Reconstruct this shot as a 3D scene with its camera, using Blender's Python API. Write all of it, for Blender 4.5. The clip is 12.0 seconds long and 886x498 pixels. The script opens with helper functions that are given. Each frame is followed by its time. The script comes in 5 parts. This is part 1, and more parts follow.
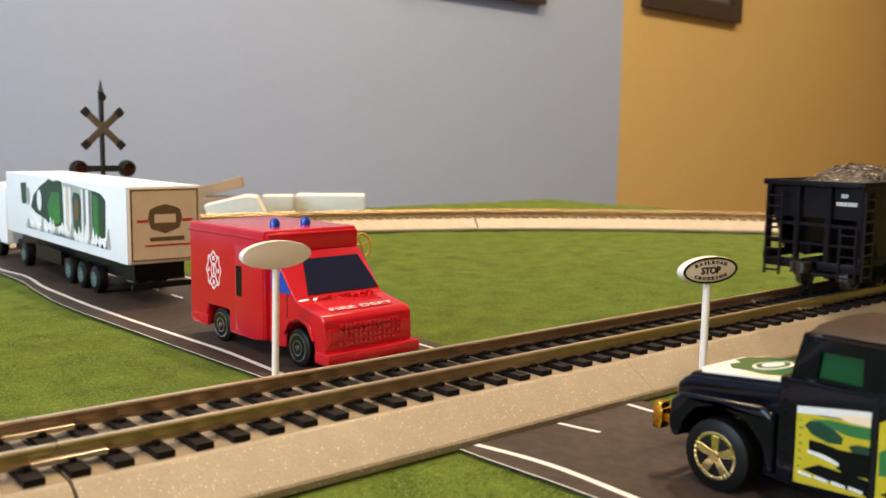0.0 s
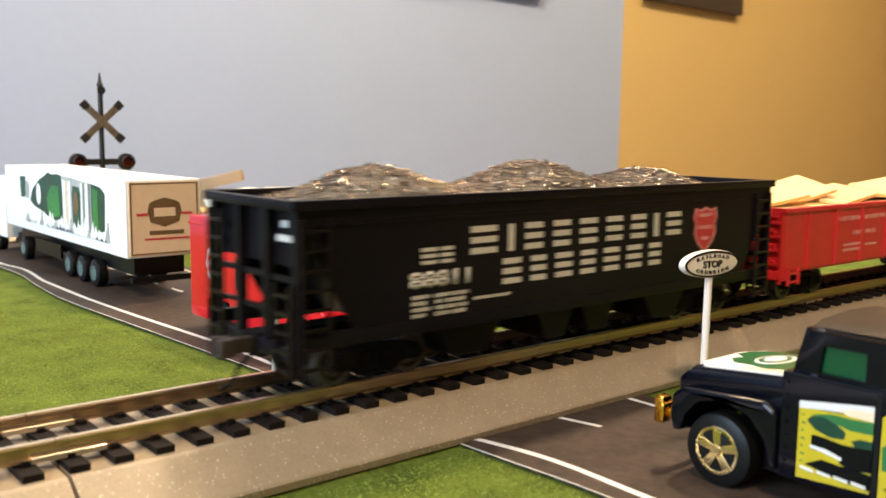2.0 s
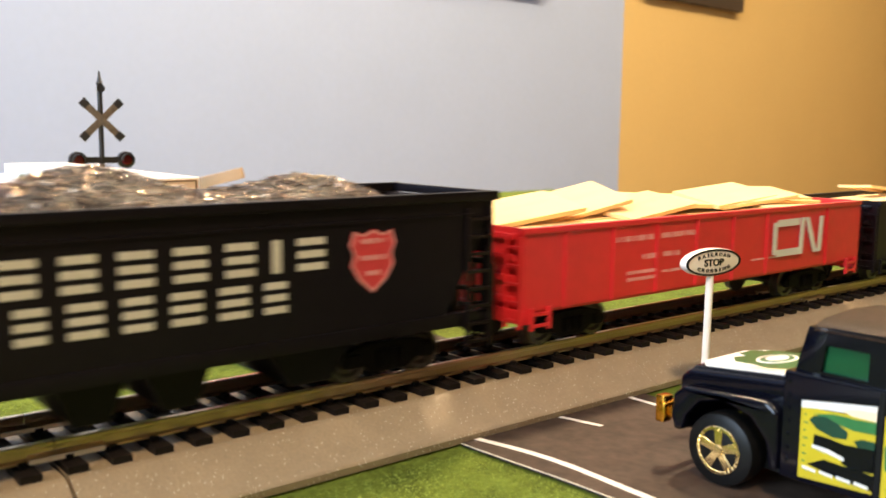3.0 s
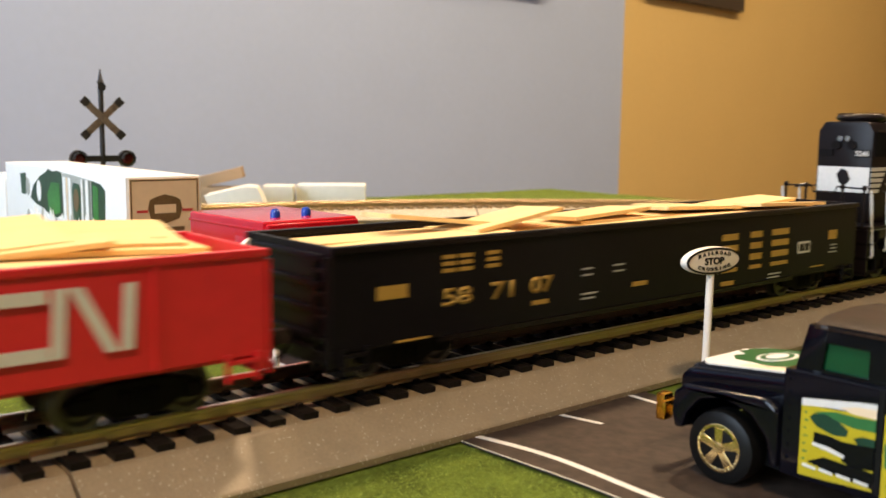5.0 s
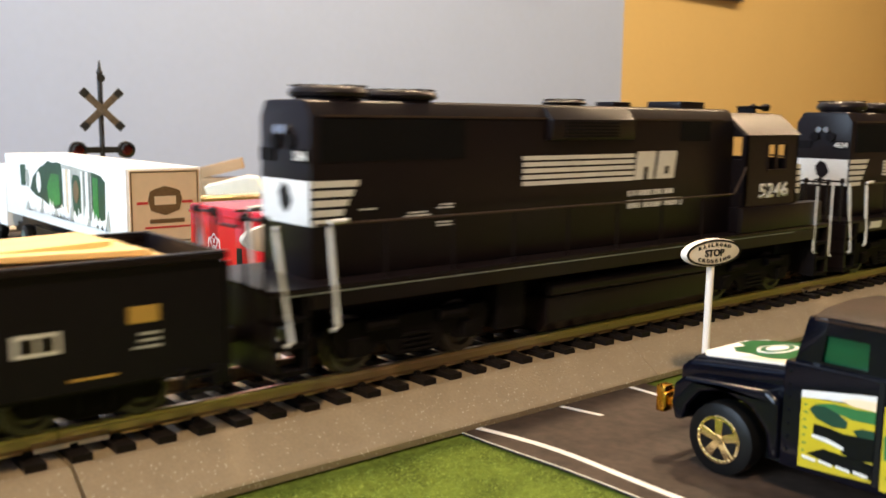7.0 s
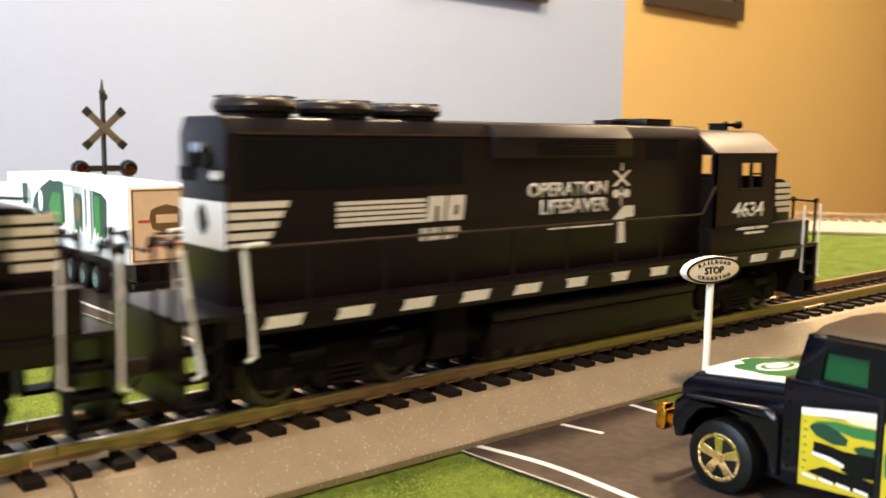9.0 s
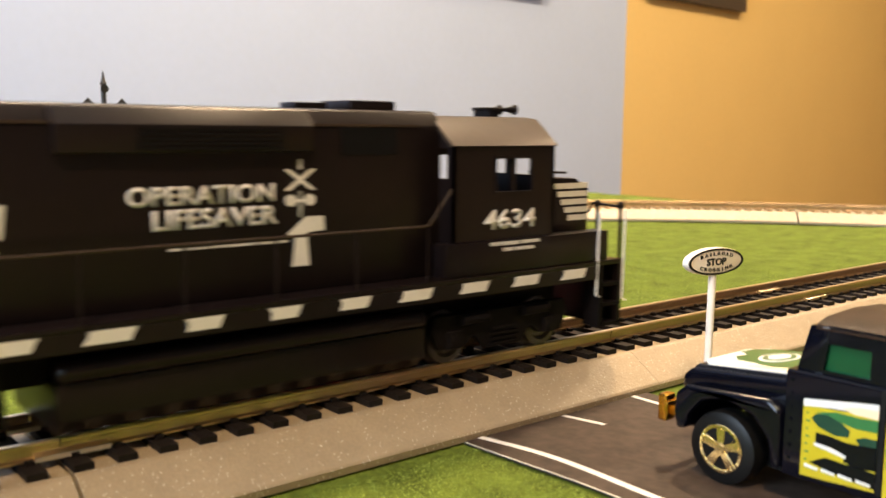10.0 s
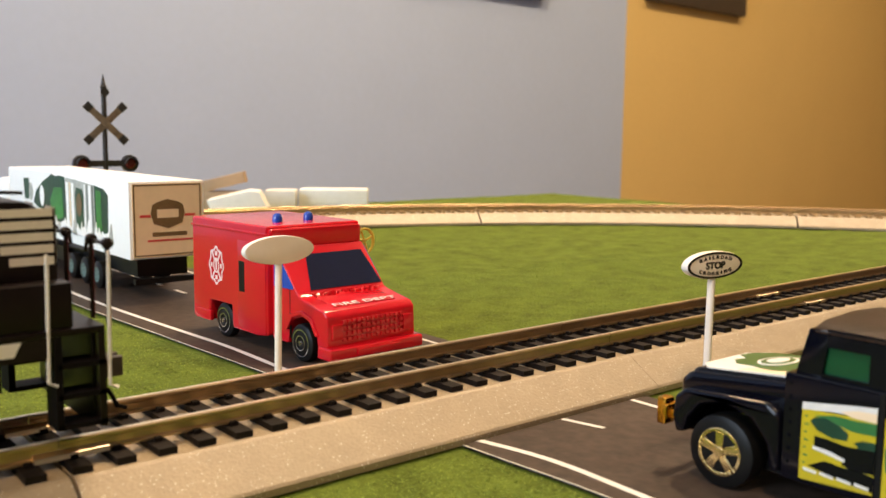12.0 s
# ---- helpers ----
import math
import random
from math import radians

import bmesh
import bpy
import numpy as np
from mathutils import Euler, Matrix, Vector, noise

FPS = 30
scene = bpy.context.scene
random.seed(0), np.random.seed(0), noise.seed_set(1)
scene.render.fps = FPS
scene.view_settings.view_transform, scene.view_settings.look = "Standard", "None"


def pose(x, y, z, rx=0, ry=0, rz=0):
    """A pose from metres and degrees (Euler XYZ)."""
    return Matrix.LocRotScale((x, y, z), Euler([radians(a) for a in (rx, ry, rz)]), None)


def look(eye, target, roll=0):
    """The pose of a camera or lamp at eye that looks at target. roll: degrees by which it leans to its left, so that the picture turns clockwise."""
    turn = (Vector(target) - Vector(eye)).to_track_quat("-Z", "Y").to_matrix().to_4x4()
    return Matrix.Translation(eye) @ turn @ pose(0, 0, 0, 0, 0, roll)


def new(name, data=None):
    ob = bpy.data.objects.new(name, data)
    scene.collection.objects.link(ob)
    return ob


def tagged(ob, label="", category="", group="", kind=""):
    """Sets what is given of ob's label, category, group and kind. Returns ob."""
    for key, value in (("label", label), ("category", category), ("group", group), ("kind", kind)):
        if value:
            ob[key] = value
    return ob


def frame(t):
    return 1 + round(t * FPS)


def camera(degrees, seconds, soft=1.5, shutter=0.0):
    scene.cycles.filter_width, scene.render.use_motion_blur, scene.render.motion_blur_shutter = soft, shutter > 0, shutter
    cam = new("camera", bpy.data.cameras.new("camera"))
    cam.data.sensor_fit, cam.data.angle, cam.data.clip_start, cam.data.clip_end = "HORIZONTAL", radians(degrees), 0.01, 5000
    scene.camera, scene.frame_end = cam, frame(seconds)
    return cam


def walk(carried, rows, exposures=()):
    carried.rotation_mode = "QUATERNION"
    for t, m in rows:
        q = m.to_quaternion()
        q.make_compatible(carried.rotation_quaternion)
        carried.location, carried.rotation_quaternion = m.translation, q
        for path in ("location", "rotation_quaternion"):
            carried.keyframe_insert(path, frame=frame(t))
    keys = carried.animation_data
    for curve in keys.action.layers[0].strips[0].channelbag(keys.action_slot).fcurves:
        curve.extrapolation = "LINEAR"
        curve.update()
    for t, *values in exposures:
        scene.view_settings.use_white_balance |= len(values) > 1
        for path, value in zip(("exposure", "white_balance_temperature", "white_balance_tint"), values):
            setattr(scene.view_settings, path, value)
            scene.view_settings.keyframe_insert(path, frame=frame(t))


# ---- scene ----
cam = camera(51.1, 12.0, soft=1.5, shutter=0.5)
cam.data.dof.use_dof, cam.data.dof.focus_distance, cam.data.dof.aperture_fstop = True, 0.27, 32.0
PATH = [
    (0, look((0.00000, -0.17376, 0.06717), (0.63341, 0.59091, -0.05150), 0.73)),
    (0.5, look((-0.00002, -0.17368, 0.06729), (0.63320, 0.59094, -0.05268), 0.67)),
    (1, look((0.00020, -0.17371, 0.06723), (0.63324, 0.59106, -0.05276), 0.66)),
    (1.5, look((-0.00027, -0.17371, 0.06752), (0.63299, 0.59056, -0.05443), 0.67)),
    (2, look((0.00058, -0.17294, 0.06728), (0.63327, 0.59110, -0.05904), 0.69)),
    (2.5, look((0.00057, -0.17275, 0.06761), (0.63295, 0.59115, -0.06112), 0.62)),
    (3, look((0.00138, -0.17225, 0.06751), (0.63322, 0.59199, -0.06176), 0.60)),
    (5, look((0.00096, -0.17247, 0.06723), (0.63260, 0.59185, -0.06258), 0.67)),
    (5.5, look((0.00055, -0.17298, 0.06753), (0.63223, 0.59130, -0.06230), 0.62)),
    (6, look((-0.00009, -0.17343, 0.06753), (0.63199, 0.59053, -0.06227), 0.64)),
    (6.5, look((0.00082, -0.17243, 0.06738), (0.63242, 0.59105, -0.06742), 0.66)),
    (7, look((0.00069, -0.17239, 0.06764), (0.63206, 0.59035, -0.07234), 0.64)),
    (9, look((0.00070, -0.17303, 0.06756), (0.63212, 0.59299, -0.05294), 0.59)),
    (9.5, look((0.00008, -0.17377, 0.06787), (0.63044, 0.59305, -0.05305), 0.54)),
    (10, look((0.00077, -0.17283, 0.06741), (0.63028, 0.59336, -0.06170), 0.56)),
    (10.5, look((0.00078, -0.17301, 0.06760), (0.63030, 0.59284, -0.06344), 0.64)),
    (11, look((0.00072, -0.17293, 0.06769), (0.63033, 0.59338, -0.06021), 0.65)),
    (11.5, look((0.00167, -0.17238, 0.06717), (0.63144, 0.59420, -0.05828), 0.57)),
    (12, look((0.00072, -0.17306, 0.06726), (0.63077, 0.59338, -0.05760), 0.64)),
]
EXPOSURES = [(0, 0.0, 6480, 11), (1.2, 0.12, 6480, 11), (1.5, 0.34, 6480, 11), (2.0, 0.49, 6480, 11), (2.5, 0.62, 6480, 11), (3.0, 0.75, 6520, 12), (4.0, 0.4, 6680, 13), (4.8, 0.15, 6780, 13), (6.0, 0.2, 6780, 13), (6.5, 0.22, 6680, 13),
             (7.0, 0.5, 6580, 12), (8.0, 0.75, 6580, 12), (9.0, 0.88, 6630, 12), (9.5, 0.82, 6730, 13), (10.5, 0.6, 6880, 13), (11.2, 0.24, 6980, 14), (12, 0.14, 6980, 14)]
walk(cam, PATH, EXPOSURES)

# ---- light: warm ceiling lamps over the table and an added fill, cool daylight from a window at the west end ----
world = bpy.data.worlds.new("world")
scene.world = world
world.use_nodes = True
wn = world.node_tree.nodes
sky = wn.new("ShaderNodeTexSky")
sky.sky_type, sky.sun_disc, sky.sun_elevation, sky.sun_rotation = "NISHITA", False, radians(35), radians(200)
world.node_tree.links.new(sky.outputs[0], wn["Background"].inputs[0])
wn["Background"].inputs[1].default_value = 0.1
TURN = 4.0                       # the room lies four degrees askew to the track
ROOM = pose(0, 0, 0, rz=TURN)


def area(name, m, sx, sy, watts, colour):
    data = bpy.data.lights.new(name, "AREA")
    data.shape, data.size, data.size_y, data.energy, data.color = "RECTANGLE", sx, sy, watts, colour
    ob = new(name, data)
    ob.matrix_world = m
    return ob


# last entry is a fill added south of the track to brighten near faces
LAMPS = [(0.98, 0.42, 30), (0.55, 0.95, 12), (2.3, 0.35, 18), (3.5, 0.3, 13), (-0.8, -0.75, 26)]
for lx, ly, watts in LAMPS:
    area("lamp_and_fill_light", ROOM @ pose(lx, ly, 1.60), 0.15, 0.15, watts, (1.0, 0.74, 0.46))
area("window_light", ROOM @ pose(-1.75, 0.3, 0.75, 0, -90, 0), 1.2, 1.2, 40, (0.62, 0.80, 1.0))


# ---- materials ----
def mat(name, base, rough=0.5, metal=0.0, var=0.12, scale=300.0, bump=0.0, coat=0.0, island=0.0, stretch=None, dist=0.0005, spec=0.5, span=None):
    m = bpy.data.materials.new(name)
    m.use_nodes = True
    n, ln = m.node_tree.nodes, m.node_tree.links
    b = n["Principled BSDF"]
    b.inputs["Roughness"].default_value, b.inputs["Metallic"].default_value = rough, metal
    b.inputs["Coat Weight"].default_value = coat
    b.inputs["Specular IOR Level"].default_value = spec
    b.inputs["Coat Roughness"].default_value = 0.08
    tc = n.new("ShaderNodeTexCoord")
    vec = tc.outputs["Object"]
    if stretch:
        mp = n.new("ShaderNodeMapping")
        mp.inputs["Scale"].default_value = stretch
        ln.new(vec, mp.inputs["Vector"])
        vec = mp.outputs[0]
    fine, wide = n.new("ShaderNodeTexNoise"), n.new("ShaderNodeTexNoise")
    for node, s, d in ((fine, scale, 5), (wide, scale * 0.09, 3)):
        node.inputs["Scale"].default_value, node.inputs["Detail"].default_value = s, d
        ln.new(vec, node.inputs["Vector"])
    add = n.new("ShaderNodeMath")
    add.operation = "ADD"
    ln.new(fine.outputs["Fac"], add.inputs[0])
    ln.new(wide.outputs["Fac"], add.inputs[1])
    last = add.outputs[0]
    if island:
        geo = n.new("ShaderNodeNewGeometry")
        obi = n.new("ShaderNodeObjectInfo")
        s1 = n.new("ShaderNodeMath")
        s1.operation = "ADD"
        ln.new(geo.outputs["Random Per Island"], s1.inputs[0])
        ln.new(obi.outputs["Random"], s1.inputs[1])
        s2 = n.new("ShaderNodeMath")
        s2.operation = "MULTIPLY_ADD"
        s2.inputs[1].default_value = island
        ln.new(s1.outputs[0], s2.inputs[0])
        ln.new(last, s2.inputs[2])
        last = s2.outputs[0]
    rg = n.new("ShaderNodeMapRange")
    rg.inputs["From Min"].default_value, rg.inputs["From Max"].default_value = span or (0.6, 1.4 + island)
    ln.new(last, rg.inputs["Value"])
    mix = n.new("ShaderNodeMix")
    mix.data_type = "RGBA"
    lo, hi = [c * (1 - var) for c in base], [min(1, c * (1 + var)) for c in base]
    mix.inputs[6].default_value, mix.inputs[7].default_value = (*lo, 1), (*hi, 1)
    ln.new(rg.outputs[0], mix.inputs["Factor"])
    ln.new(mix.outputs[2], b.inputs["Base Color"])
    if bump:
        bp = n.new("ShaderNodeBump")
        bp.inputs["Strength"].default_value, bp.inputs["Distance"].default_value = bump, dist
        ln.new(fine.outputs["Fac"], bp.inputs["Height"])
        ln.new(bp.outputs[0], b.inputs["Normal"])
    return m


WALL_GREY = mat("grey_wall_paint", (0.355, 0.455, 0.655), 0.75, var=0.03, scale=60, bump=0.05)
WALL_YELLOW = mat("yellow_wall_paint", (0.60, 0.435, 0.165), 0.75, var=0.03, scale=60, bump=0.05)
WALL_PLAIN = mat("reflection_dimming_wall", (0.13, 0.125, 0.13), 0.8, var=0.04, scale=60)
CEILING = mat("ceiling_paint", (0.8, 0.79, 0.76), 0.9, var=0.03, scale=60)
FLOOR = mat("floor_boards", (0.25, 0.15, 0.08), 0.4, var=0.3, scale=20, stretch=(1, 12, 1))
TABLE = mat("table_board", (0.36, 0.25, 0.15), 0.5, var=0.2, scale=60, stretch=(1, 8, 1))
GRASS = mat("grass_mat", (0.101, 0.140, 0.021), 0.95, var=0.5, scale=900, bump=0.8, dist=0.0008, spec=0.1)
FLOCK = mat("grass_flock", (0.150, 0.200, 0.038), 0.9, var=0.55, scale=300, island=0.8, spec=0.1)
ASPHALT = mat("road_sheet", (0.048, 0.033, 0.025), 0.6, var=0.6, scale=350, bump=0.15, spec=0.2)
PAINT_WHITE = mat("white_road_line", (0.72, 0.70, 0.66), 0.5, var=0.06, scale=500)
ROADBED = mat("grey_roadbed_plastic", (0.325, 0.258, 0.170), 0.42, var=0.14, scale=1500, bump=0.5, dist=0.0003)
TIE = mat("black_tie_plastic", (0.0085, 0.0065, 0.006), 0.55, var=0.35, scale=600, bump=0.2, island=0.5, spec=0.15)
TIE_BROWN = mat("brown_tie_plastic", (0.34, 0.22, 0.095), 0.5, var=0.2, scale=400)
RAIL = mat("nickel_rail", (0.56, 0.42, 0.265), 0.38, metal=1.0, var=0.25, scale=200, stretch=(0.2, 1, 1))
RAIL_TOP = mat("bright_rail", (0.88, 0.76, 0.56), 0.3, metal=1.0, var=0.12, scale=200)
WAGON_BLACK = mat("black_wagon_paint", (0.0075, 0.0062, 0.0080), 0.36, var=0.2, scale=400, bump=0.06, spec=0.12)
BLACK = mat("black_train_paint", (0.0085, 0.0056, 0.0060), 0.32, var=0.2, scale=400, bump=0.06, spec=0.2)
BLACK_MATT = mat("black_underframe", (0.0062, 0.0050, 0.0056), 0.6, var=0.3, scale=500, bump=0.15, spec=0.08)
GRILLE = mat("black_grille", (0.004, 0.004, 0.005), 0.7, var=0.3, scale=900, bump=0.3, spec=0.15)
CAB_ROOF = mat("brown_black_roof", (0.046, 0.031, 0.022), 0.34, var=0.2, scale=400, bump=0.04, spec=0.25)
WHEEL_STEEL = mat("dark_wheel_steel", (0.10, 0.09, 0.085), 0.4, metal=0.8, var=0.2, scale=600)
COUPLER = mat("brown_coupler", (0.035, 0.025, 0.021), 0.5, var=0.2, scale=500)
CREAM = mat("cream_lettering", (0.62, 0.59, 0.50), 0.55, var=0.1, scale=900)
WHITE_INK = mat("white_lettering", (0.70, 0.69, 0.66), 0.55, var=0.08, scale=900)
GOLD_INK = mat("gold_lettering", (0.48, 0.29, 0.06), 0.5, var=0.12, scale=900)
RED_CAR = mat("red_wagon_paint", (0.66, 0.022, 0.030), 0.4, var=0.10, scale=300, bump=0.05)
RED_INK = mat("red_emblem", (0.58, 0.045, 0.05), 0.5, var=0.15, scale=700)
COAL_BED = mat("dull_coal", (0.018, 0.014, 0.011), 0.5, var=0.5, scale=600, bump=0.4)
WOODLOAD = mat("pale_wood_slips", (0.78, 0.55, 0.25), 0.7, var=0.16, scale=250, bump=0.15, island=0.5, stretch=(0.25, 1, 1))
# strong spread per lump: pale ones are glints put into the coal colour
COAL = mat("coal_load_painted_glints", (0.24, 0.185, 0.14), 0.2, metal=1.0, var=0.98, scale=500, island=1.2, span=(2.0, 2.6))
RED_PAINT = mat("red_enamel", (0.57, 0.008, 0.018), 0.2, var=0.06, scale=150, coat=0.5, spec=0.3)
DARK_GLASS = mat("dark_blue_glass", (0.008, 0.012, 0.035), 0.12, var=0.2, scale=100, coat=0.15, spec=0.3)
BLUE_PLASTIC = mat("blue_plastic", (0.01, 0.06, 0.42), 0.1, var=0.1, scale=300, coat=0.6)
YELLOW_PLASTIC = mat("yellow_plastic", (0.62, 0.48, 0.08), 0.4, var=0.1, scale=300)
TYRE = mat("tyre_rubber", (0.005, 0.005, 0.005), 0.4, var=0.2, scale=500, bump=0.05, spec=0.22)
CHROME = mat("chrome", (0.55, 0.56, 0.58), 0.2, metal=1.0, var=0.1, scale=300)
GOLD_DEEP = mat("orange_gold_chrome", (0.72, 0.38, 0.05), 0.22, metal=1.0, var=0.15, scale=300)
GOLD = mat("gold_chrome", (0.95, 0.76, 0.42), 0.16, metal=1.0, var=0.1, scale=300)
WHITE_PLASTIC = mat("white_plastic", (0.88, 0.80, 0.70), 0.4, var=0.04, scale=300)
TRAILER_WHITE = mat("white_trailer", (0.90, 0.90, 0.89), 0.5, var=0.03, scale=200)
TRAILER_BEIGE = mat("beige_trailer_door", (0.80, 0.63, 0.43), 0.5, var=0.06, scale=300)
BROWN_INK = mat("brown_print", (0.16, 0.10, 0.045), 0.5, var=0.25, scale=900)
GREEN_INK = mat("green_print", (0.025, 0.19, 0.03), 0.4, var=0.5, scale=500)
GREEN_DARK = mat("dark_green_bottle_print", (0.010, 0.055, 0.022), 0.4, var=0.5, scale=300)
GREY_DARK = mat("dark_grey_print", (0.16, 0.18, 0.16), 0.5, var=0.4, scale=400)
GREY_INK = mat("grey_print", (0.42, 0.43, 0.40), 0.5, var=0.3, scale=500)
JEEP_BLACK = mat("black_metal_flake_enamel", (0.0022, 0.0026, 0.006), 0.16, var=0.3, scale=800, coat=0.35, spec=0.15)
JEEP_ROOF = mat("speckled_brown_roof", (0.026, 0.014, 0.008), 0.45, var=0.8, scale=1800, bump=0.25, spec=0.12)
GREEN_GLASS = mat("green_glass", (0.003, 0.055, 0.022), 0.1, var=0.3, scale=100, coat=0.3)
LIME_INK = mat("lime_flame_print", (0.50, 0.40, 0.018), 0.3, var=0.12, scale=300, coat=0.4)
DARK_LEAF = mat("dark_green_print", (0.008, 0.045, 0.030), 0.25, var=0.25, scale=300, coat=0.4)
LEAF_INK = mat("green_flame_print", (0.025, 0.15, 0.045), 0.3, var=0.2, scale=300, coat=0.4)
WOOD = mat("brown_plank", (0.36, 0.25, 0.15), 0.7, var=0.3, scale=120, bump=0.2, stretch=(0.3, 1, 1))
FOAM = mat("white_foam", (0.80, 0.78, 0.72), 0.8, var=0.05, scale=200, bump=0.1)
PICTURE_FRAME = mat("dark_picture_frame", (0.035, 0.026, 0.022), 0.4, var=0.2, scale=30)
PICTURE = mat("framed_print", (0.12, 0.12, 0.13), 0.3, var=0.4, scale=9)
CROSS_BLACK = mat("black_signal_plastic", (0.02, 0.018, 0.017), 0.45, var=0.2, scale=300)
CROSS_BOARD = mat("weathered_crossbuck_board", (0.13, 0.095, 0.065), 0.6, var=0.6, scale=400)
LAMP_RED = mat("dark_red_lens", (0.10, 0.008, 0.008), 0.2, var=0.2, scale=300)
PAPER_EDGE = mat("pale_paper_edge", (0.50, 0.50, 0.42), 0.7, var=0.15, scale=500)
PINK_INK = mat("faded_pink_print", (0.72, 0.34, 0.33), 0.5, var=0.15, scale=900)
PINK_WHITE = mat("pink_white_print", (0.82, 0.66, 0.66), 0.5, var=0.1, scale=600)
GLOW = bpy.data.materials.new("lit_lamp_diffuser")
GLOW.use_nodes = True
GLOW.node_tree.nodes["Principled BSDF"].inputs["Emission Color"].default_value = (1.0, 0.8, 0.55, 1)
GLOW.node_tree.nodes["Principled BSDF"].inputs["Emission Strength"].default_value = 6.0

# pale specks mixed into the roadbed colour stand for its sparkling highlights
rn, rl = ROADBED.node_tree.nodes, ROADBED.node_tree.links
rt = rn.new("ShaderNodeTexCoord")
vo = rn.new("ShaderNodeTexVoronoi")
vo.inputs["Scale"].default_value = 1400.0
rl.new(rt.outputs["Object"], vo.inputs["Vector"])
near = rn.new("ShaderNodeMath")
near.operation = "LESS_THAN"
near.inputs[1].default_value = 0.2
rl.new(vo.outputs["Distance"], near.inputs[0])
pick = rn.new("ShaderNodeMath")
pick.operation = "GREATER_THAN"
pick.inputs[1].default_value = 0.62
rl.new(vo.outputs["Color"], pick.inputs[0])
both = rn.new("ShaderNodeMath")
both.operation = "MULTIPLY"
rl.new(near.outputs[0], both.inputs[0])
rl.new(pick.outputs[0], both.inputs[1])
gl = rn.new("ShaderNodeMix")
gl.data_type = "RGBA"
gl.inputs[7].default_value = (0.68, 0.62, 0.50, 1)
rb = rn["Principled BSDF"]
rl.new(rb.inputs["Base Color"].links[0].from_socket, gl.inputs[6])
rl.new(both.outputs[0], gl.inputs["Factor"])
rl.new(gl.outputs[2], rb.inputs["Base Color"])


# ---- mesh helpers, in millimetres ----
def bx(bm, x0, x1, y0, y1, z0, z1):
    v = [bm.verts.new((x, y, z)) for x in (x0, x1) for y in (y0, y1) for z in (z0, z1)]
    for f in ((0, 1, 3, 2), (4, 6, 7, 5), (0, 4, 5, 1), (2, 3, 7, 6), (0, 2, 6, 4), (1, 5, 7, 3)):
        bm.faces.new([v[i] for i in f])
    return bm


def pr(bm, pts, axis, a, b, flat=None):
    """A prism: pts in the plane across the axis, from a to b along it."""
    def at(p, d):
        return {"x": (d, p[0], p[1]), "y": (p[0], d, p[1]), "z": (p[0], p[1], d)}[axis]
    lo, hi = [bm.verts.new(at(p, a)) for p in pts], [bm.verts.new(at(p, b)) for p in pts]
    n = len(pts)
    bm.faces.new(lo[::-1])
    bm.faces.new(hi)
    for i in range(n):
        bm.faces.new((lo[i], lo[(i + 1) % n], hi[(i + 1) % n], hi[i]))
    return bm


def ring(r, n, cx=0, cy=0, start=0.0):
    return [(cx + r * math.cos(start + 2 * math.pi * i / n), cy + r * math.sin(start + 2 * math.pi * i / n)) for i in range(n)]


def oval(rx, ry, n, cx=0, cy=0):
    return [(cx + rx * math.cos(2 * math.pi * i / n), cy + ry * math.sin(2 * math.pi * i / n)) for i in range(n)]


def lathe(bm, axis, c, prof, n=20):
    """A turned form: prof is (distance along the axis, radius)."""
    rows = []
    for d, r in prof:
        row = []
        for i in range(n):
            u, w = r * math.cos(2 * math.pi * i / n), r * math.sin(2 * math.pi * i / n)
            p = {"x": (d, u, w), "y": (u, d, w), "z": (u, w, d)}[axis]
            row.append(bm.verts.new((c[0] + p[0], c[1] + p[1], c[2] + p[2])))
        rows.append(row)
    for a, b in zip(rows, rows[1:]):
        for i in range(n):
            bm.faces.new((a[i], a[(i + 1) % n], b[(i + 1) % n], b[i]))
    bm.faces.new(rows[0][::-1])
    bm.faces.new(rows[-1])
    return bm


def tube(bm, pts, r, n=6):
    rows = []
    pts = [Vector(p) for p in pts]
    for i, p in enumerate(pts):
        d = (pts[min(i + 1, len(pts) - 1)] - pts[max(i - 1, 0)]).normalized()
        side = d.cross(Vector((0, 0, 1)))
        side = side.normalized() if side.length > 0.1 else Vector((1, 0, 0))
        up = side.cross(d)
        rows.append([bm.verts.new(p + r * (math.cos(2 * math.pi * k / n) * side + math.sin(2 * math.pi * k / n) * up)) for k in range(n)])
    for a, b in zip(rows, rows[1:]):
        for i in range(n):
            bm.faces.new((a[i], a[(i + 1) % n], b[(i + 1) % n], b[i]))
    bm.faces.new(rows[0][::-1])
    bm.faces.new(rows[-1])
    return bm


def mesh_of(bm, name, material, bevel=0.0, seg=2, angle=35):
    bmesh.ops.recalc_face_normals(bm, faces=bm.faces)
    if bevel:
        es = [e for e in bm.edges if len(e.link_faces) == 2 and e.calc_face_angle(0) > radians(25)]
        bmesh.ops.bevel(bm, geom=es, offset=bevel, segments=seg, affect="EDGES", profile=0.6, clamp_overlap=True)
    bmesh.ops.scale(bm, vec=(0.001, 0.001, 0.001), verts=bm.verts)
    me = bpy.data.meshes.new(name)
    bm.to_mesh(me)
    bm.free()
    me.materials.append(material)
    me.polygons.foreach_set("use_smooth", [True] * len(me.polygons))
    me.set_sharp_from_angle(angle=radians(angle))
    return me


def part(name, bm, material, parent=None, label="", bevel=0.0, seg=2, m=None, angle=35):
    ob = new(name, mesh_of(bm, name, material, bevel, seg, angle))
    ob.parent = parent
    if m is not None:
        ob.matrix_basis = m
    if label:
        ob["label"] = label
    return ob


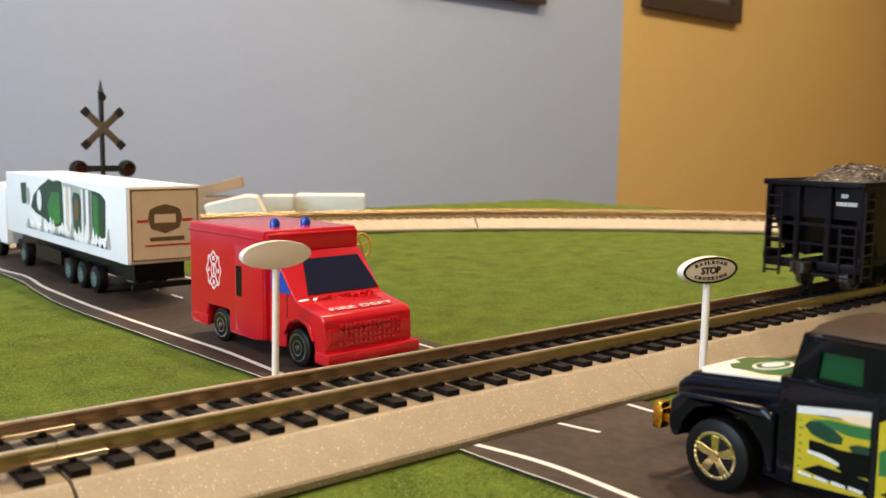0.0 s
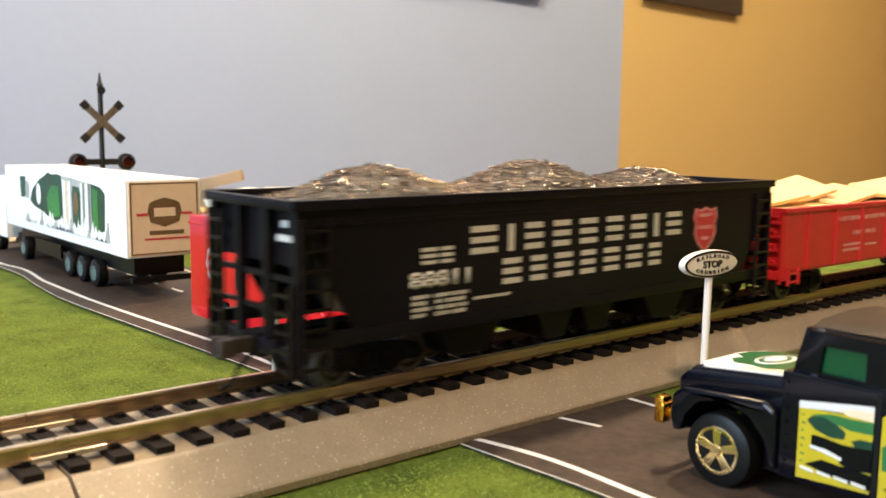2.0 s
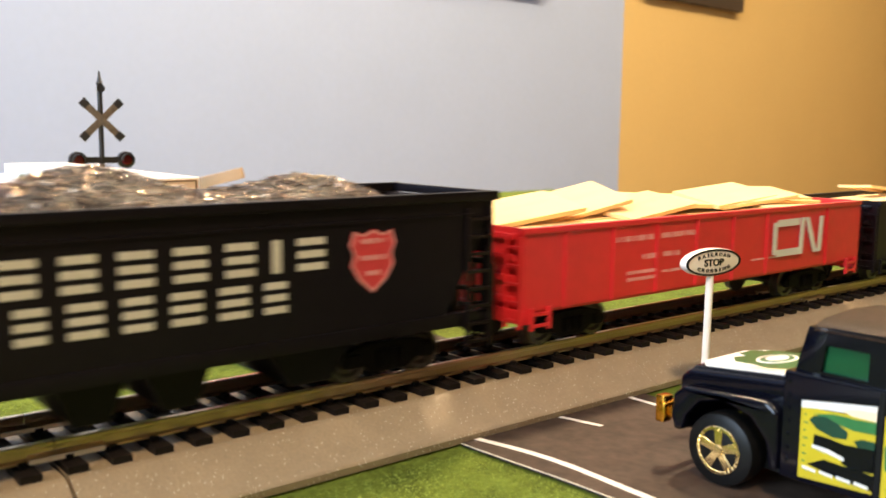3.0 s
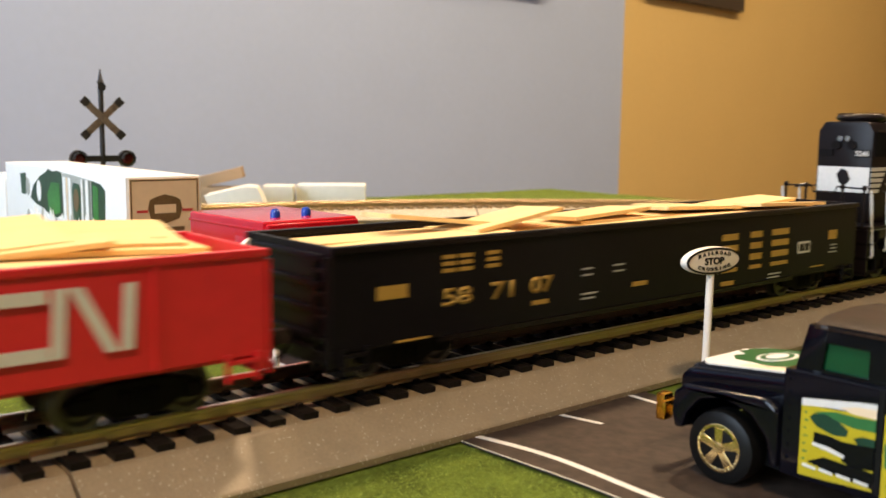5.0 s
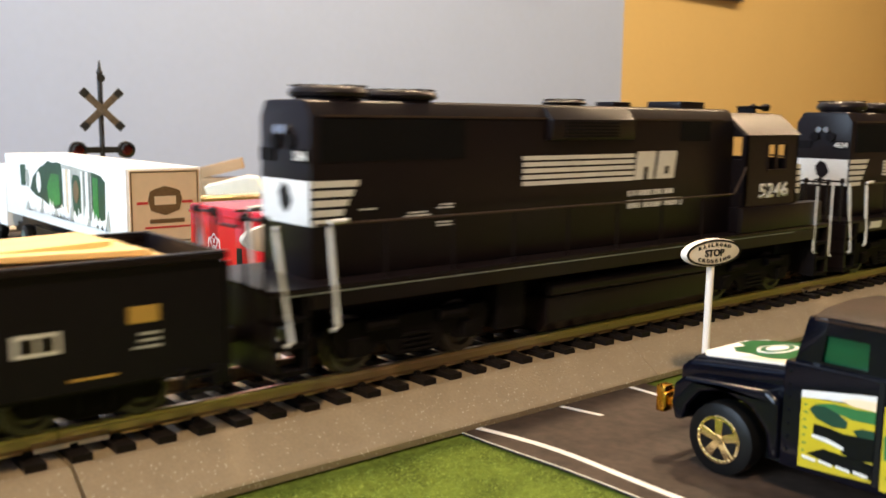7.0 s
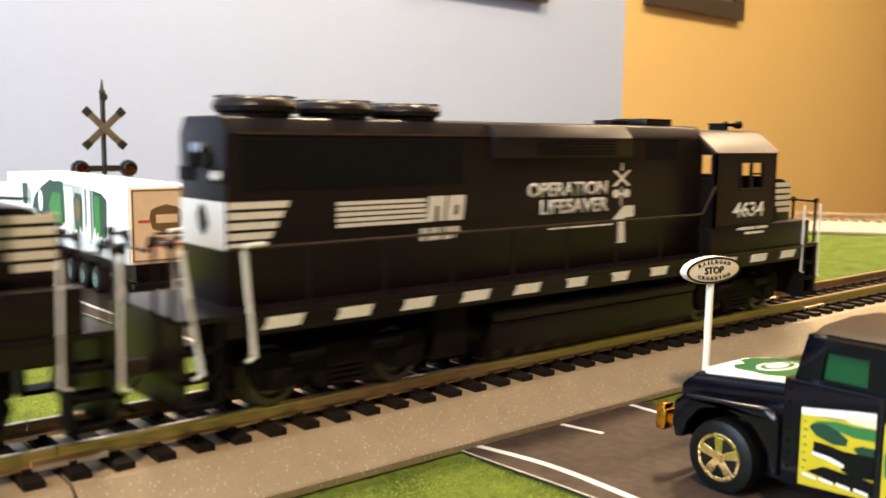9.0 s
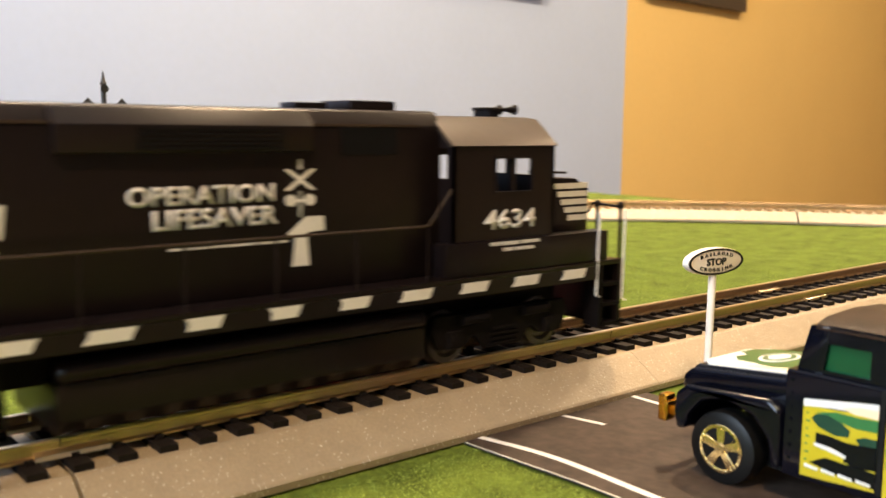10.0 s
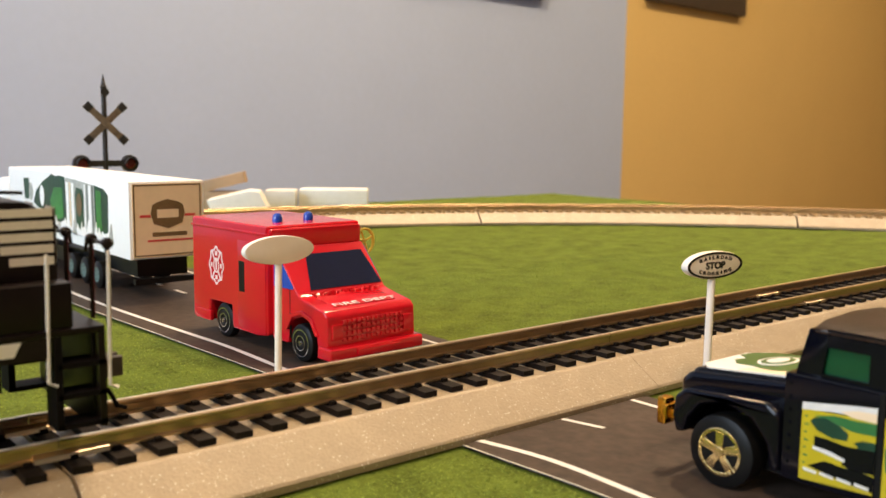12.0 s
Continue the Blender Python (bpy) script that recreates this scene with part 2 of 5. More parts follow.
def B():
    return bmesh.new()


def thing(name, label, category, group="", m=None, kind=""):
    ob = tagged(new(name), label, category, group, kind)
    if m is not None:
        ob.matrix_basis = m
    return ob


def mm(x, y, z, rx=0, ry=0, rz=0):
    return pose(x / 1000, y / 1000, z / 1000, rx, ry, rz)


def lettering(name, body, material, parent, centre, width, height, rot, label="", lift=0.12, bold=0.026):
    """Raised print of a word, fitted into width x height round the centre; rot turns the xy plane onto the surface."""
    cu = bpy.data.curves.new(name, "FONT")
    cu.body, cu.size, cu.offset = body, 1.0, bold
    tmp = bpy.data.objects.new(name, cu)
    scene.collection.objects.link(tmp)
    me = bpy.data.meshes.new_from_object(tmp.evaluated_get(bpy.context.evaluated_depsgraph_get()))
    bpy.data.objects.remove(tmp)
    co = np.array([v.co[:] for v in me.vertices])
    lo, hi = co.min(0), co.max(0)
    for v in me.vertices:
        v.co = ((v.co.x - (lo[0] + hi[0]) / 2) / (hi[0] - lo[0]) * width / 1000, (v.co.y - (lo[1] + hi[1]) / 2) / (hi[1] - lo[1]) * height / 1000, 0)
    bm = bmesh.new()
    bm.from_mesh(me)
    got = bmesh.ops.extrude_face_region(bm, geom=bm.faces[:])
    for v in got["geom"]:
        if isinstance(v, bmesh.types.BMVert):
            v.co.z += lift / 1000
    bmesh.ops.recalc_face_normals(bm, faces=bm.faces)
    bm.to_mesh(me)
    bm.free()
    me.materials.clear()
    me.materials.append(material)
    ob = new(name, me)
    ob.parent = parent
    ob.matrix_basis = mm(*centre) @ rot
    if label:
        ob["label"] = label
    return ob


SIDE = pose(0, 0, 0, 90, 0, 0)            # a face towards -y
END_W = pose(0, 0, 0, 90, 0, -90)         # a face towards -x


def mark(car, x0, x1, z0, z1, y, material, lift=0.15):
    """Plain bars in the room of one character: three level bars, or one upright bar where it is narrow."""
    bm = B()
    h = z1 - z0
    if x1 - x0 < 0.4 * h:
        bx(bm, x0, x1, y - lift, y, z0, z1)
    else:
        for k in range(3):
            bx(bm, x0, x1, y - lift, y, z0 + k * h * 0.39, z0 + k * h * 0.39 + h * 0.22)
    part("mark", bm, material, car)


def ticks(bm, x0, x1, z0, z1, y, seed=1, lift=0.12):
    """A row of small plain bars in place of print too small to read."""
    rnd = random.Random(seed)
    h, x = z1 - z0, x0
    while x < x1 - 0.2 * h:
        w = h * rnd.uniform(0.3, 0.75)
        bx(bm, x, min(x1, x + w), y - lift, y, z0 + h * rnd.uniform(0, 0.15), z1)
        x += w + h * (0.25 if rnd.random() < 0.8 else 0.7)


# ---- the room ----
def wall(name, bm, material, label):
    ob = part(name, bm, material, None, bevel=0)
    ob.matrix_basis = ROOM
    return tagged(ob, label, "wall", kind="structure")


WALL_Y, SPLIT = 1500, 2310
wall("wall_north_grey", bx(B(), -1900, SPLIT, WALL_Y, WALL_Y + 120, -750, 1700), WALL_GREY, "smooth pale blue-grey painted wall behind the layout")
wall("wall_north_yellow", bx(B(), SPLIT, 5000, WALL_Y, WALL_Y + 120, -750, 1700), WALL_YELLOW, "warm mustard-yellow painted wall behind the layout")
wall("wall_east", bx(B(), 5000, 5120, -2500, WALL_Y + 120, -750, 1700), WALL_YELLOW, "mustard-yellow painted end wall")
# south and west walls are unseen, coloured dark to dim reflections on black paint
wall("wall_south", bx(B(), -1900, 5120, -2620, -2500, -750, 1700), WALL_PLAIN, "unseen wall, dark grey to dim reflections")
b = B()
for y0, y1, z0, z1 in ((-2500, -350, -750, 1700), (950, WALL_Y, -750, 1700), (-350, 950, -750, 100), (-350, 950, 1400, 1700)):
    bx(b, -1900, -1780, y0, y1, z0, z1)
wall("wall_west", b, WALL_PLAIN, "unseen wall with a window opening, dark grey to dim reflections")
fl = part("floor", bx(B(), -1900, 5120, -2620, WALL_Y + 120, -800, -750), FLOOR)
fl.matrix_basis = ROOM
tagged(fl, "brown wooden floor of the room", "floor", kind="structure")
ce = part("ceiling", bx(B(), -1900, 5120, -2620, WALL_Y + 120, 1700, 1760), CEILING)
ce.matrix_basis = ROOM
tagged(ce, "plain white ceiling of the room", "ceiling", kind="structure")
# the last fixture only houses the added south fill
for lx, ly, watts in LAMPS:
    cl = thing("ceiling_lamp", "square white ceiling lamp out of view, lit warm, one of five an added fill", "lamp", "ceiling lamps", ROOM @ pose(lx, ly, 1.70))
    part("frame", bx(B(), -95, 95, -95, 95, -60, 0), WHITE_PLASTIC, cl, bevel=8)
    part("diffuser", bx(B(), -78, 78, -78, 78, -66, -61), GLOW, cl, "glowing warm diffuser")

def picture(label, x0, x1, z0, z1):
    th = thing("picture", label, "picture", "framed pictures on the wall", ROOM @ mm(x0, WALL_Y, z0))
    w, h, f = x1 - x0, z1 - z0, 55
    bm = B()
    bx(bm, 0, w, -25, 0, 0, f), bx(bm, 0, w, -25, 0, h - f, h), bx(bm, 0, f, -25, 0, f, h - f), bx(bm, w - f, w, -25, 0, f, h - f)
    part("picture_frame", bm, PICTURE_FRAME, th, "dark wooden frame")
    part("print", bx(B(), f, w - f, -8, -2, f, h - f), PICTURE, th, "dim grey print")


picture("dark framed picture hanging on the grey wall", 1400, 1930, 424, 850)
picture("dark framed picture hanging on the yellow wall", 2398, 2960, 470, 900)

# ---- the table and its grass mat ----
tb = thing("table", "wooden table that carries the model railway", "table", m=mm(0, 0, 0))
part("tabletop", bx(B(), -1250, 770, -700, 565, -30, -4), TABLE, tb, bevel=3)
part("tabletop", bx(B(), 771, 1750, -700, 100, -30, -4), TABLE, tb, bevel=3)
for x, y in ((-1200, -650), (-1200, 515), (720, 515), (720, -650), (1700, -650), (1700, 50)):
    part("leg", bx(B(), x - 30, x + 30, y - 30, y + 30, -750, -30), TABLE, tb)


def lump(x, y):
    n = noise.noise((x * 0.02, y * 0.02, 3.0)) * 0.7 + noise.noise((x * 0.07, y * 0.07, 9.0)) * 0.35
    clear = min(1.0, max(0.0, (abs(y) - 30) / 15))
    road = 1.0 if (x < 118 or x > 196) else min(1.0, max(0.0, max(126 - x, x - 188) / 8))
    return -0.5 + (0.9 * n - 0.2) * clear * road


def sheet(bm, x0, x1, y0, y1, nx, ny, f):
    g = [[bm.verts.new((x0 + (x1 - x0) * i / nx, y0 + (y1 - y0) * j / ny, f(x0 + (x1 - x0) * i / nx, y0 + (y1 - y0) * j / ny))) for j in range(ny + 1)] for i in range(nx + 1)]
    for i in range(nx):
        for j in range(ny):
            bm.faces.new((g[i][j], g[i + 1][j], g[i + 1][j + 1], g[i][j + 1]))
    return g


b = B()
sheet(b, -1250, 770, -172, 565, 404, 148, lump)
sheet(b, 770, 1750, -172, 100, 98, 28, lump)
gm = part("ground", b, GRASS)
tagged(gm, "green flocked grass mat covering the table", "grass mat", kind="structure")

# ---- the road: printed sheet in two lengths, either side of the track; the paper lies in slack waves ----
def course(knots):
    """A smooth line x(y) through a few places."""
    ys, xs = [k[0] for k in knots], [k[1] for k in knots]

    def at(y):
        return sum(float(np.interp(y + d, ys, xs)) for d in (-9, -6, -3, 0, 3, 6, 9)) / 7
    return at


def strip(bm, fa, fb, y0, y1, z, step=4.0, thick=0.35):
    n = max(2, int(abs(y1 - y0) / step))
    lo = []
    for i in range(n + 1):
        y = y0 + (y1 - y0) * i / n
        lo.append([bm.verts.new((x, y, zz)) for x, zz in ((fa(y), z - thick), (fa(y), z), (fb(y), z), (fb(y), z - thick))])
    for a, c in zip(lo, lo[1:]):
        for k in range(4):
            bm.faces.new((a[k], a[(k + 1) % 4], c[(k + 1) % 4], c[k]))
    bm.faces.new(lo[0])
    bm.faces.new(lo[-1][::-1])
    return bm


def beside(f, d):
    return lambda y: f(y) + d


NEAR = (course([(-420, 128), (-80, 129.5), (-61, 129.8), (-47, 128.7), (-38, 127.8), (-28, 127.2), (-10, 126.4)]), course([(-420, 134), (-80, 134.8), (-62, 135.1), (-50, 135.9), (-44, 135.5), (-35, 133.8), (-28, 131.8), (-15, 128.5)]))
FAR = (course([(20, 123.6), (52, 122.6), (89, 120.2), (128, 117.8), (174, 114.6), (204, 113.6), (241, 115.7), (268, 118.5), (300, 117), (400, 116)]), course([(20, 128.6), (56, 128.5), (87, 128.6), (123, 125.8), (153, 123.5), (194, 121.3), (229, 121.0), (246, 120.6), (273, 123.5), (292, 123.5), (304, 120), (400, 120)]))
for (edge, line), y0, y1 in ((NEAR, -27.0, -420), (FAR, 27.0, 396)):
    east = (lambda y: 189.0)
    rd = tagged(part("road", strip(B(), edge, east, y0, y1, 0.45, thick=0.6), ASPHALT), "dark brown-grey printed road sheet with white lines", "road", kind="structure")
    part("edge_line", strip(B(), beside(line, -0.8), beside(line, 0.85), y0, y1, 0.52, thick=0.06), PAINT_WHITE, rd, "white edge line")
    part("edge_line", strip(B(), beside(east, -6.4), beside(east, -5.0), y0, y1, 0.52, thick=0.06), PAINT_WHITE, rd, "white edge line")
    part("sheet_edge", strip(B(), beside(edge, -0.35), beside(edge, -0.02), y0, y1, 0.5, thick=0.1), PAPER_EDGE, rd, "pale cut edge of the sheet")
    y, sg = (-27.4, -1) if y0 < 0 else (34, 1)
    while abs(y) < abs(y1) - 15:
        part("dash", strip(B(), lambda q: 157.0 - 0.25 * (q + 28) * (q < 0), lambda q: 158.3 - 0.25 * (q + 28) * (q < 0), y, y + sg * 10.5, 0.52, thick=0.06), PAINT_WHITE, rd)
        y += sg * (25 if sg > 0 else 62)

# ---- railway tracks ----
RH = 13.0                      # railhead above the table
PITCH, TIE0 = 7.677, 59.3 + 7.677 - 0.9


def bed_section():
    return [(-26.4, 0), (-26.6, 1.5), (-26.2, 2.0), (-17.0, 7.9), (-16.2, 8.2), (16.2, 8.2), (17.0, 7.9), (26.2, 2.0), (26.6, 1.5), (26.4, 0)]


RAIL_SEC = [(-1.1, 9.9), (1.1, 9.9), (1.1, 10.3), (0.35, 10.6), (0.35, 11.9), (0.75, 12.2), (0.75, 12.75), (0.5, 13.0), (-0.5, 13.0), (-0.75, 12.75), (-0.75, 12.2), (-0.35, 11.9), (-0.35, 10.6), (-1.1, 10.3)]
tie_bm = B()
bx(tie_bm, -1.75, 1.75, -15.2, 15.2, 8.1, 9.5)
for yy in (-10.2, -7.2, 7.2, 10.2):
    bx(tie_bm, -0.7, 0.7, yy - 0.7, yy + 0.7, 9.5, 10.35)
tie_me = mesh_of(tie_bm, "tie", TIE)


def track_section(x0, x1, ties=True):
    th = thing("track_section", "straight model track on grey moulded roadbed", "track", "front track", kind="")
    part("roadbed", pr(B(), bed_section(), "x", x0 + (0.35 if x0 < 100 else 0.06), x1 - (0.35 if x1 < 100 else 0.06)), ROADBED, th, "grey-beige plastic roadbed with sparkle painted as pale specks", angle=12)
    for yy in (-8.95, 8.95):
        part("rail", pr(B(), [(yy + a, c) for a, c in RAIL_SEC], "x", x0 + 0.1, x1 - 0.1), RAIL, th, "brownish metal rail with bright top")
        part("rail_head", bx(B(), x0 + 0.1, x1 - 0.1, yy - 0.5, yy + 0.5, 12.95, 13.03), RAIL_TOP, th, "polished running surface")
        if x1 in (48.5, 300):
            part("rail_joiner", pr(B(), [(yy - 1.9, 9.8), (yy + 1.9, 9.8), (yy + 1.7, 10.6), (yy + 0.5, 11.2), (yy - 0.5, 11.2), (yy - 1.7, 10.6)], "x", x1 - 4.5, x1 + 8.5), RAIL_TOP, th, "bright rail joiner")
    k = math.ceil((x0 - TIE0) / PITCH)
    rest = B()
    while TIE0 + k * PITCH < x1:
        xc = TIE0 + k * PITCH
        if -20 < xc < 800:
            o = new("tie", tie_me)
            o.parent, o.location = th, (xc / 1000, 0, 0)
        else:
            bx(rest, xc - 1.75, xc + 1.75, -15.2, 15.2, 8.1, 9.5)
        k += 1
    if len(rest.verts):
        tagged(part("ties", rest, TIE, th), kind="stuff")
    else:
        rest.free()


for x0, x1 in ((-1240, -1011), (-1011, -782), (-782, -553), (-553, -324), (-324, -180), (-180, 48.5), (48.5, 195), (195, 300), (300, 528), (528, 757), (757, 986), (986, 1215), (1215, 1444), (1444, 1700)):
    track_section(x0, x1)

# the far curve: centre and radius in the plan
CX, CY, CR = 198.0, -167.0, 587.0


def curve_sweep(bm, sec, a0, a1, n):
    rows = []
    for i in range(n + 1):
        a = a0 + (a1 - a0) * i / n
        rows.append([bm.verts.new((CX + (CR + p[0]) * math.cos(a), CY + (CR + p[0]) * math.sin(a), p[1])) for p in sec])
    for r, s in zip(rows, rows[1:]):
        for k in range(len(sec)):
            bm.faces.new((r[k], r[(k + 1) % len(sec)], s[(k + 1) % len(sec)], s[k]))
    bm.faces.new(rows[0])
    bm.faces.new(rows[-1][::-1])
    return bm


for a0, a1 in ((21.5, 39.0), (39.0, 63.0), (63.0, 84.0), (84.0, 106.0)):
    th = thing("track_section", "curved model track on grey moulded roadbed", "track", "far track")
    ra, rb = radians(a0 + 0.06), radians(a1 - 0.06)
    part("roadbed", curve_sweep(B(), bed_section(), ra, rb, 24), ROADBED, th, "grey-beige plastic roadbed", angle=12)
    for yy in (-8.95, 8.95):
        part("rail", curve_sweep(B(), [(yy + a, c) for a, c in RAIL_SEC], ra, rb, 30), RAIL, th, "brownish metal rail with bright top")
    bm = B()
    a = a0 + 0.4
    while a < a1 - 0.3:
        c, s = math.cos(radians(a)), math.sin(radians(a))
        v = []
        for u, w in ((-15.2, -1.75), (15.2, -1.75), (15.2, 1.75), (-15.2, 1.75)):
            v.append((CX + (CR + u) * c - w * s, CY + (CR + u) * s + w * c))
        pr(bm, v, "z", 8.1, 9.5)
        a += math.degrees(PITCH / CR)
    tagged(part("ties", bm, TIE_BROWN, th), kind="stuff")


# ---- rolling stock: local x along the train, z above the railhead ----
WHEELS = []


def wheelset(parent, x, r, gauge=8.2):
    bm = B()
    for s in (-1, 1):
        lathe(bm, "y", (0, s * gauge, 0), [(-s * 0.6, r + 0.7), (0, r + 0.6), (s * 0.1, r), (s * 2.2, r - 0.15), (s * 2.3, r * 0.75), (s * 1.6, r * 0.6), (s * 1.8, r * 0.25)], 20)
        for k in range(4):
            a = k * math.pi / 2
            bx(bm, r * 0.45 * math.cos(a) - 0.5, r * 0.45 * math.cos(a) + 0.5, s * gauge + s * 1.5 - 0.4, s * gauge + s * 1.5 + 0.4, r * 0.45 * math.sin(a) - 0.5, r * 0.45 * math.sin(a) + 0.5)
    lathe(bm, "y", (0, 0, 0), [(-gauge, 1.0), (gauge, 1.0)], 8)
    ob = part("wheelset", bm, WHEEL_STEEL, parent, "dark metal wheels on an axle", m=mm(x, 0, r))
    WHEELS.append((ob, x, r))
    return ob


def freight_truck(car, xc):
    r, half = 4.9, 10.0
    tr = part("truck", bx(B(), xc - 3, xc + 3, -10.5, 10.5, 4.2, 8.6), BLACK_MATT, car, "black plastic truck", bevel=0.25, seg=1)
    for s in (-1, 1):
        bm = B()
        y0, y1 = s * 12.2, s * 10.6
        pr(bm, [(xc - 13.5, 5.2), (xc - 11, 7.2), (xc - 5, 8.4), (xc + 5, 8.4), (xc + 11, 7.2), (xc + 13.5, 5.2), (xc + 12.5, 3.6), (xc + 8, 3.8), (xc + 4.5, 1.8), (xc - 4.5, 1.8), (xc - 8, 3.8), (xc - 12.5, 3.6)], "y", min(y0, y1), max(y0, y1))
        for d in (-half, half):
            bx(bm, xc + d - 1.7, xc + d + 1.7, min(y0, y1) - 0.5, max(y0, y1) + 0.5, 3.6, 6.6)
        for k in range(3):
            lathe(bm, "z", (xc - 2.6 + k * 2.6, s * 12.4, 0), [(3.0, 0.9), (6.8, 0.9)], 8)
        part("side_frame", bm, BLACK_MATT, tr, bevel=0.25, seg=1)
    for d in (-half, half):
        wheelset(tr, xc + d, r)


def coupler(car, x, s, z=9.5):
    bm = B()
    bx(bm, x - 5 * (s < 0) - 1.5 * (s > 0), x + 5 * (s > 0) + 1.5 * (s < 0), -1.3, 1.3, z - 1.6, z + 1.6)
    pr(bm, [(x + s * 4.5, -2.6), (x + s * 8.2, -2.6), (x + s * 8.6, -1.2), (x + s * 7.0, -0.6), (x + s * 7.0, 1.0), (x + s * 8.8, 1.4), (x + s * 8.2, 2.8), (x + s * 4.5, 2.4)], "z", z - 1.9, z + 1.9)
    part("coupler", bm, COUPLER, car, "brown knuckle coupler", bevel=0.2, seg=1)
    tb2 = tube(B(), [(x + s * 2, -3.5, z - 1.5), (x + s * 5, -3.8, z - 4), (x + s * 6.5, -3.6, z - 7.2), (x + s * 8.5, -2.5, z - 8.2)], 0.45)
    part("brake_hose", tb2, BLACK_MATT, car)


def ladder(car, x, y, z0, z1, along, n, w=6.0, material=BLACK):
    bm = B()
    for d in (0, w):
        p = (x + d, y) if along == "x" else (x, y + d)
        bx(bm, p[0] - 0.4, p[0] + 0.4, p[1] - 0.4, p[1] + 0.4, z0, z1)
    for i in range(n):
        z = z0 + (z1 - z0) * (i + 0.4) / n
        if along == "x":
            bx(bm, x, x + w, y - 0.35, y + 0.35, z - 0.35, z + 0.35)
        else:
            bx(bm, x - 0.35, x + 0.35, y, y + w, z - 0.35, z + 0.35)
    part("ladder", bm, material, car)


def hopper():
    car = thing("hopper_wagon", "black four-bay hopper wagon heaped with glossy coal", "freight wagon", "train")
    L, W = 166.8, 18.5
    # sides: full sheets with cut lower corners, rim and ribs
    for s in (-1, 1):
        bm = B()
        y0, y1 = sorted((s * W, s * (W - 0.8)))
        pr(bm, [(0.5, 39), (L - 0.5, 39), (L - 0.5, 36), (L - 14, 13.6), (14, 13.6), (0.5, 36)], "y", y0, y1)
        part("side_sheet", bm, WAGON_BLACK, car)
        y0, y1 = sorted((s * (W + 0.5), s * (W - 1.2)))
        part("side_sill", bx(B(), 0, L, *sorted((s * (W + 0.3), s * (W - 1.6))), 10.8, 13.8), WAGON_BLACK, car, bevel=0.2)
        part("top_rim", bx(B(), -1, L + 1, *sorted((s * (W + 0.9), s * (W - 1.0))), 38.6, 40.7), WAGON_BLACK, car, bevel=0.25)
        part("panel_ledge", bx(B(), 6, L - 6, *sorted((s * (W + 0.35), s * W)), 35.3, 35.9), WAGON_BLACK, car)
    for x in (0, L):
        s = -1 if x == 0 else 1
        part("end_rim", bx(B(), *sorted((x + s, x - s)), -W, W, 38.6, 40.6), WAGON_BLACK, car, bevel=0.2)
        i = -s
        for y in (-W + 0.8, -6, 6, W - 0.8):
            part("end_post", bx(B(), *sorted((x + i * 0.2, x + i * 2.2)), y - 0.9, y + 0.9, 10.9, 38.6), WAGON_BLACK, car)
        part("slope_sheet", pr(B(), [(x + i * 2.5, 38.5), (x + i * 3.5, 38.5), (x + i * 30, 12), (x + i * 29, 11)], "y", -W + 1, W - 1), WAGON_BLACK, car)
        part("end_sheet", bx(B(), *sorted((x + i * 2.4, x + i * 3.0)), -W + 1, W - 1, 27, 38.6), WAGON_BLACK, car)
        part("end_sill", bx(B(), *sorted((x, x + i * 3)), -W, W, 8.2, 11.4), WAGON_BLACK, car, bevel=0.2)
        part("end_brace", bx(B(), *sorted((x + i * 1.0, x + i * 1.8)), -W + 2, W - 2, 24, 25.2), WAGON_BLACK, car)
        part("end_brace", bx(B(), *sorted((x + i * 1.0, x + i * 1.8)), -W + 2, W - 2, 17, 18), WAGON_BLACK, car)
        ladder(car, x - i * 0.6, W - 7, 5, 37, "y", 8)
        ladder(car, x - i * 0.6, -W + 1, 5, 24, "y", 5)
        ladder(car, x + (i * 1 if i > 0 else -8), -W - 0.7, 5.5, 37, "x", 8, 6.5)
    part("centre_sill", bx(B(), 0, L, -3, 3, 7.0, 12), BLACK_MATT, car)
    for xc, wide in ((49, 11.5), (77, 8.0), (93, 8.0), (121, 11.5)):
        bm = B()
        pr(bm, [(xc - wide, 13.7), (xc + wide, 13.7), (xc + wide - 1, 11.6), (xc + wide * 0.42, 3.0), (xc - wide * 0.42, 3.0), (xc - wide + 1, 11.6)], "y", -W + 3.5, W - 3.5)
        part("hopper_bay", bm, WAGON_BLACK, car, bevel=0.3, seg=1)
    part("brake_cylinder", lathe(B(), "x", (6, 5, 15), [(0, 2.4), (9, 2.4), (10, 1)], 12), BLACK_MATT, car)
    # coal: three heaps of lumps
    def heap(x):
        return 38.6 + 7.4 * math.exp(-((x - 32) / 17) ** 2) + 8.0 * math.exp(-((x - 82) / 19) ** 2) + 5.4 * math.exp(-((x - 128) / 16) ** 2)
    bm = B()
    sheet(bm, 6, L - 14, -W + 1.2, W - 1.2, 110, 26, lambda x, y: 37 + (heap(x) - 37) * max(0.0, 1 - (abs(y) / 18.5) ** 2.2) + 1.0 * noise.noise((x * 0.5, y * 0.5, 0)) - 2.5 * max(0, (x - 140) / 14))
    part("coal_bed", bm, COAL_BED, car, "glossy coal load")
    rnd = random.Random(4)
    bm = B()
    for i in range(9500):
        x, y = rnd.uniform(7, L - 16), rnd.uniform(-W + 1.6, W - 1.6)
        z = 37.2 + (heap(x) - 37) * max(0.0, 1 - (abs(y) / 18.5) ** 2.2) + 1.0 * noise.noise((x * 0.5, y * 0.5, 0)) - 2.5 * max(0, (x - 140) / 14)
        q = Euler((rnd.uniform(-0.6, 0.6), rnd.uniform(-0.6, 0.6), rnd.uniform(0, 6))).to_matrix()
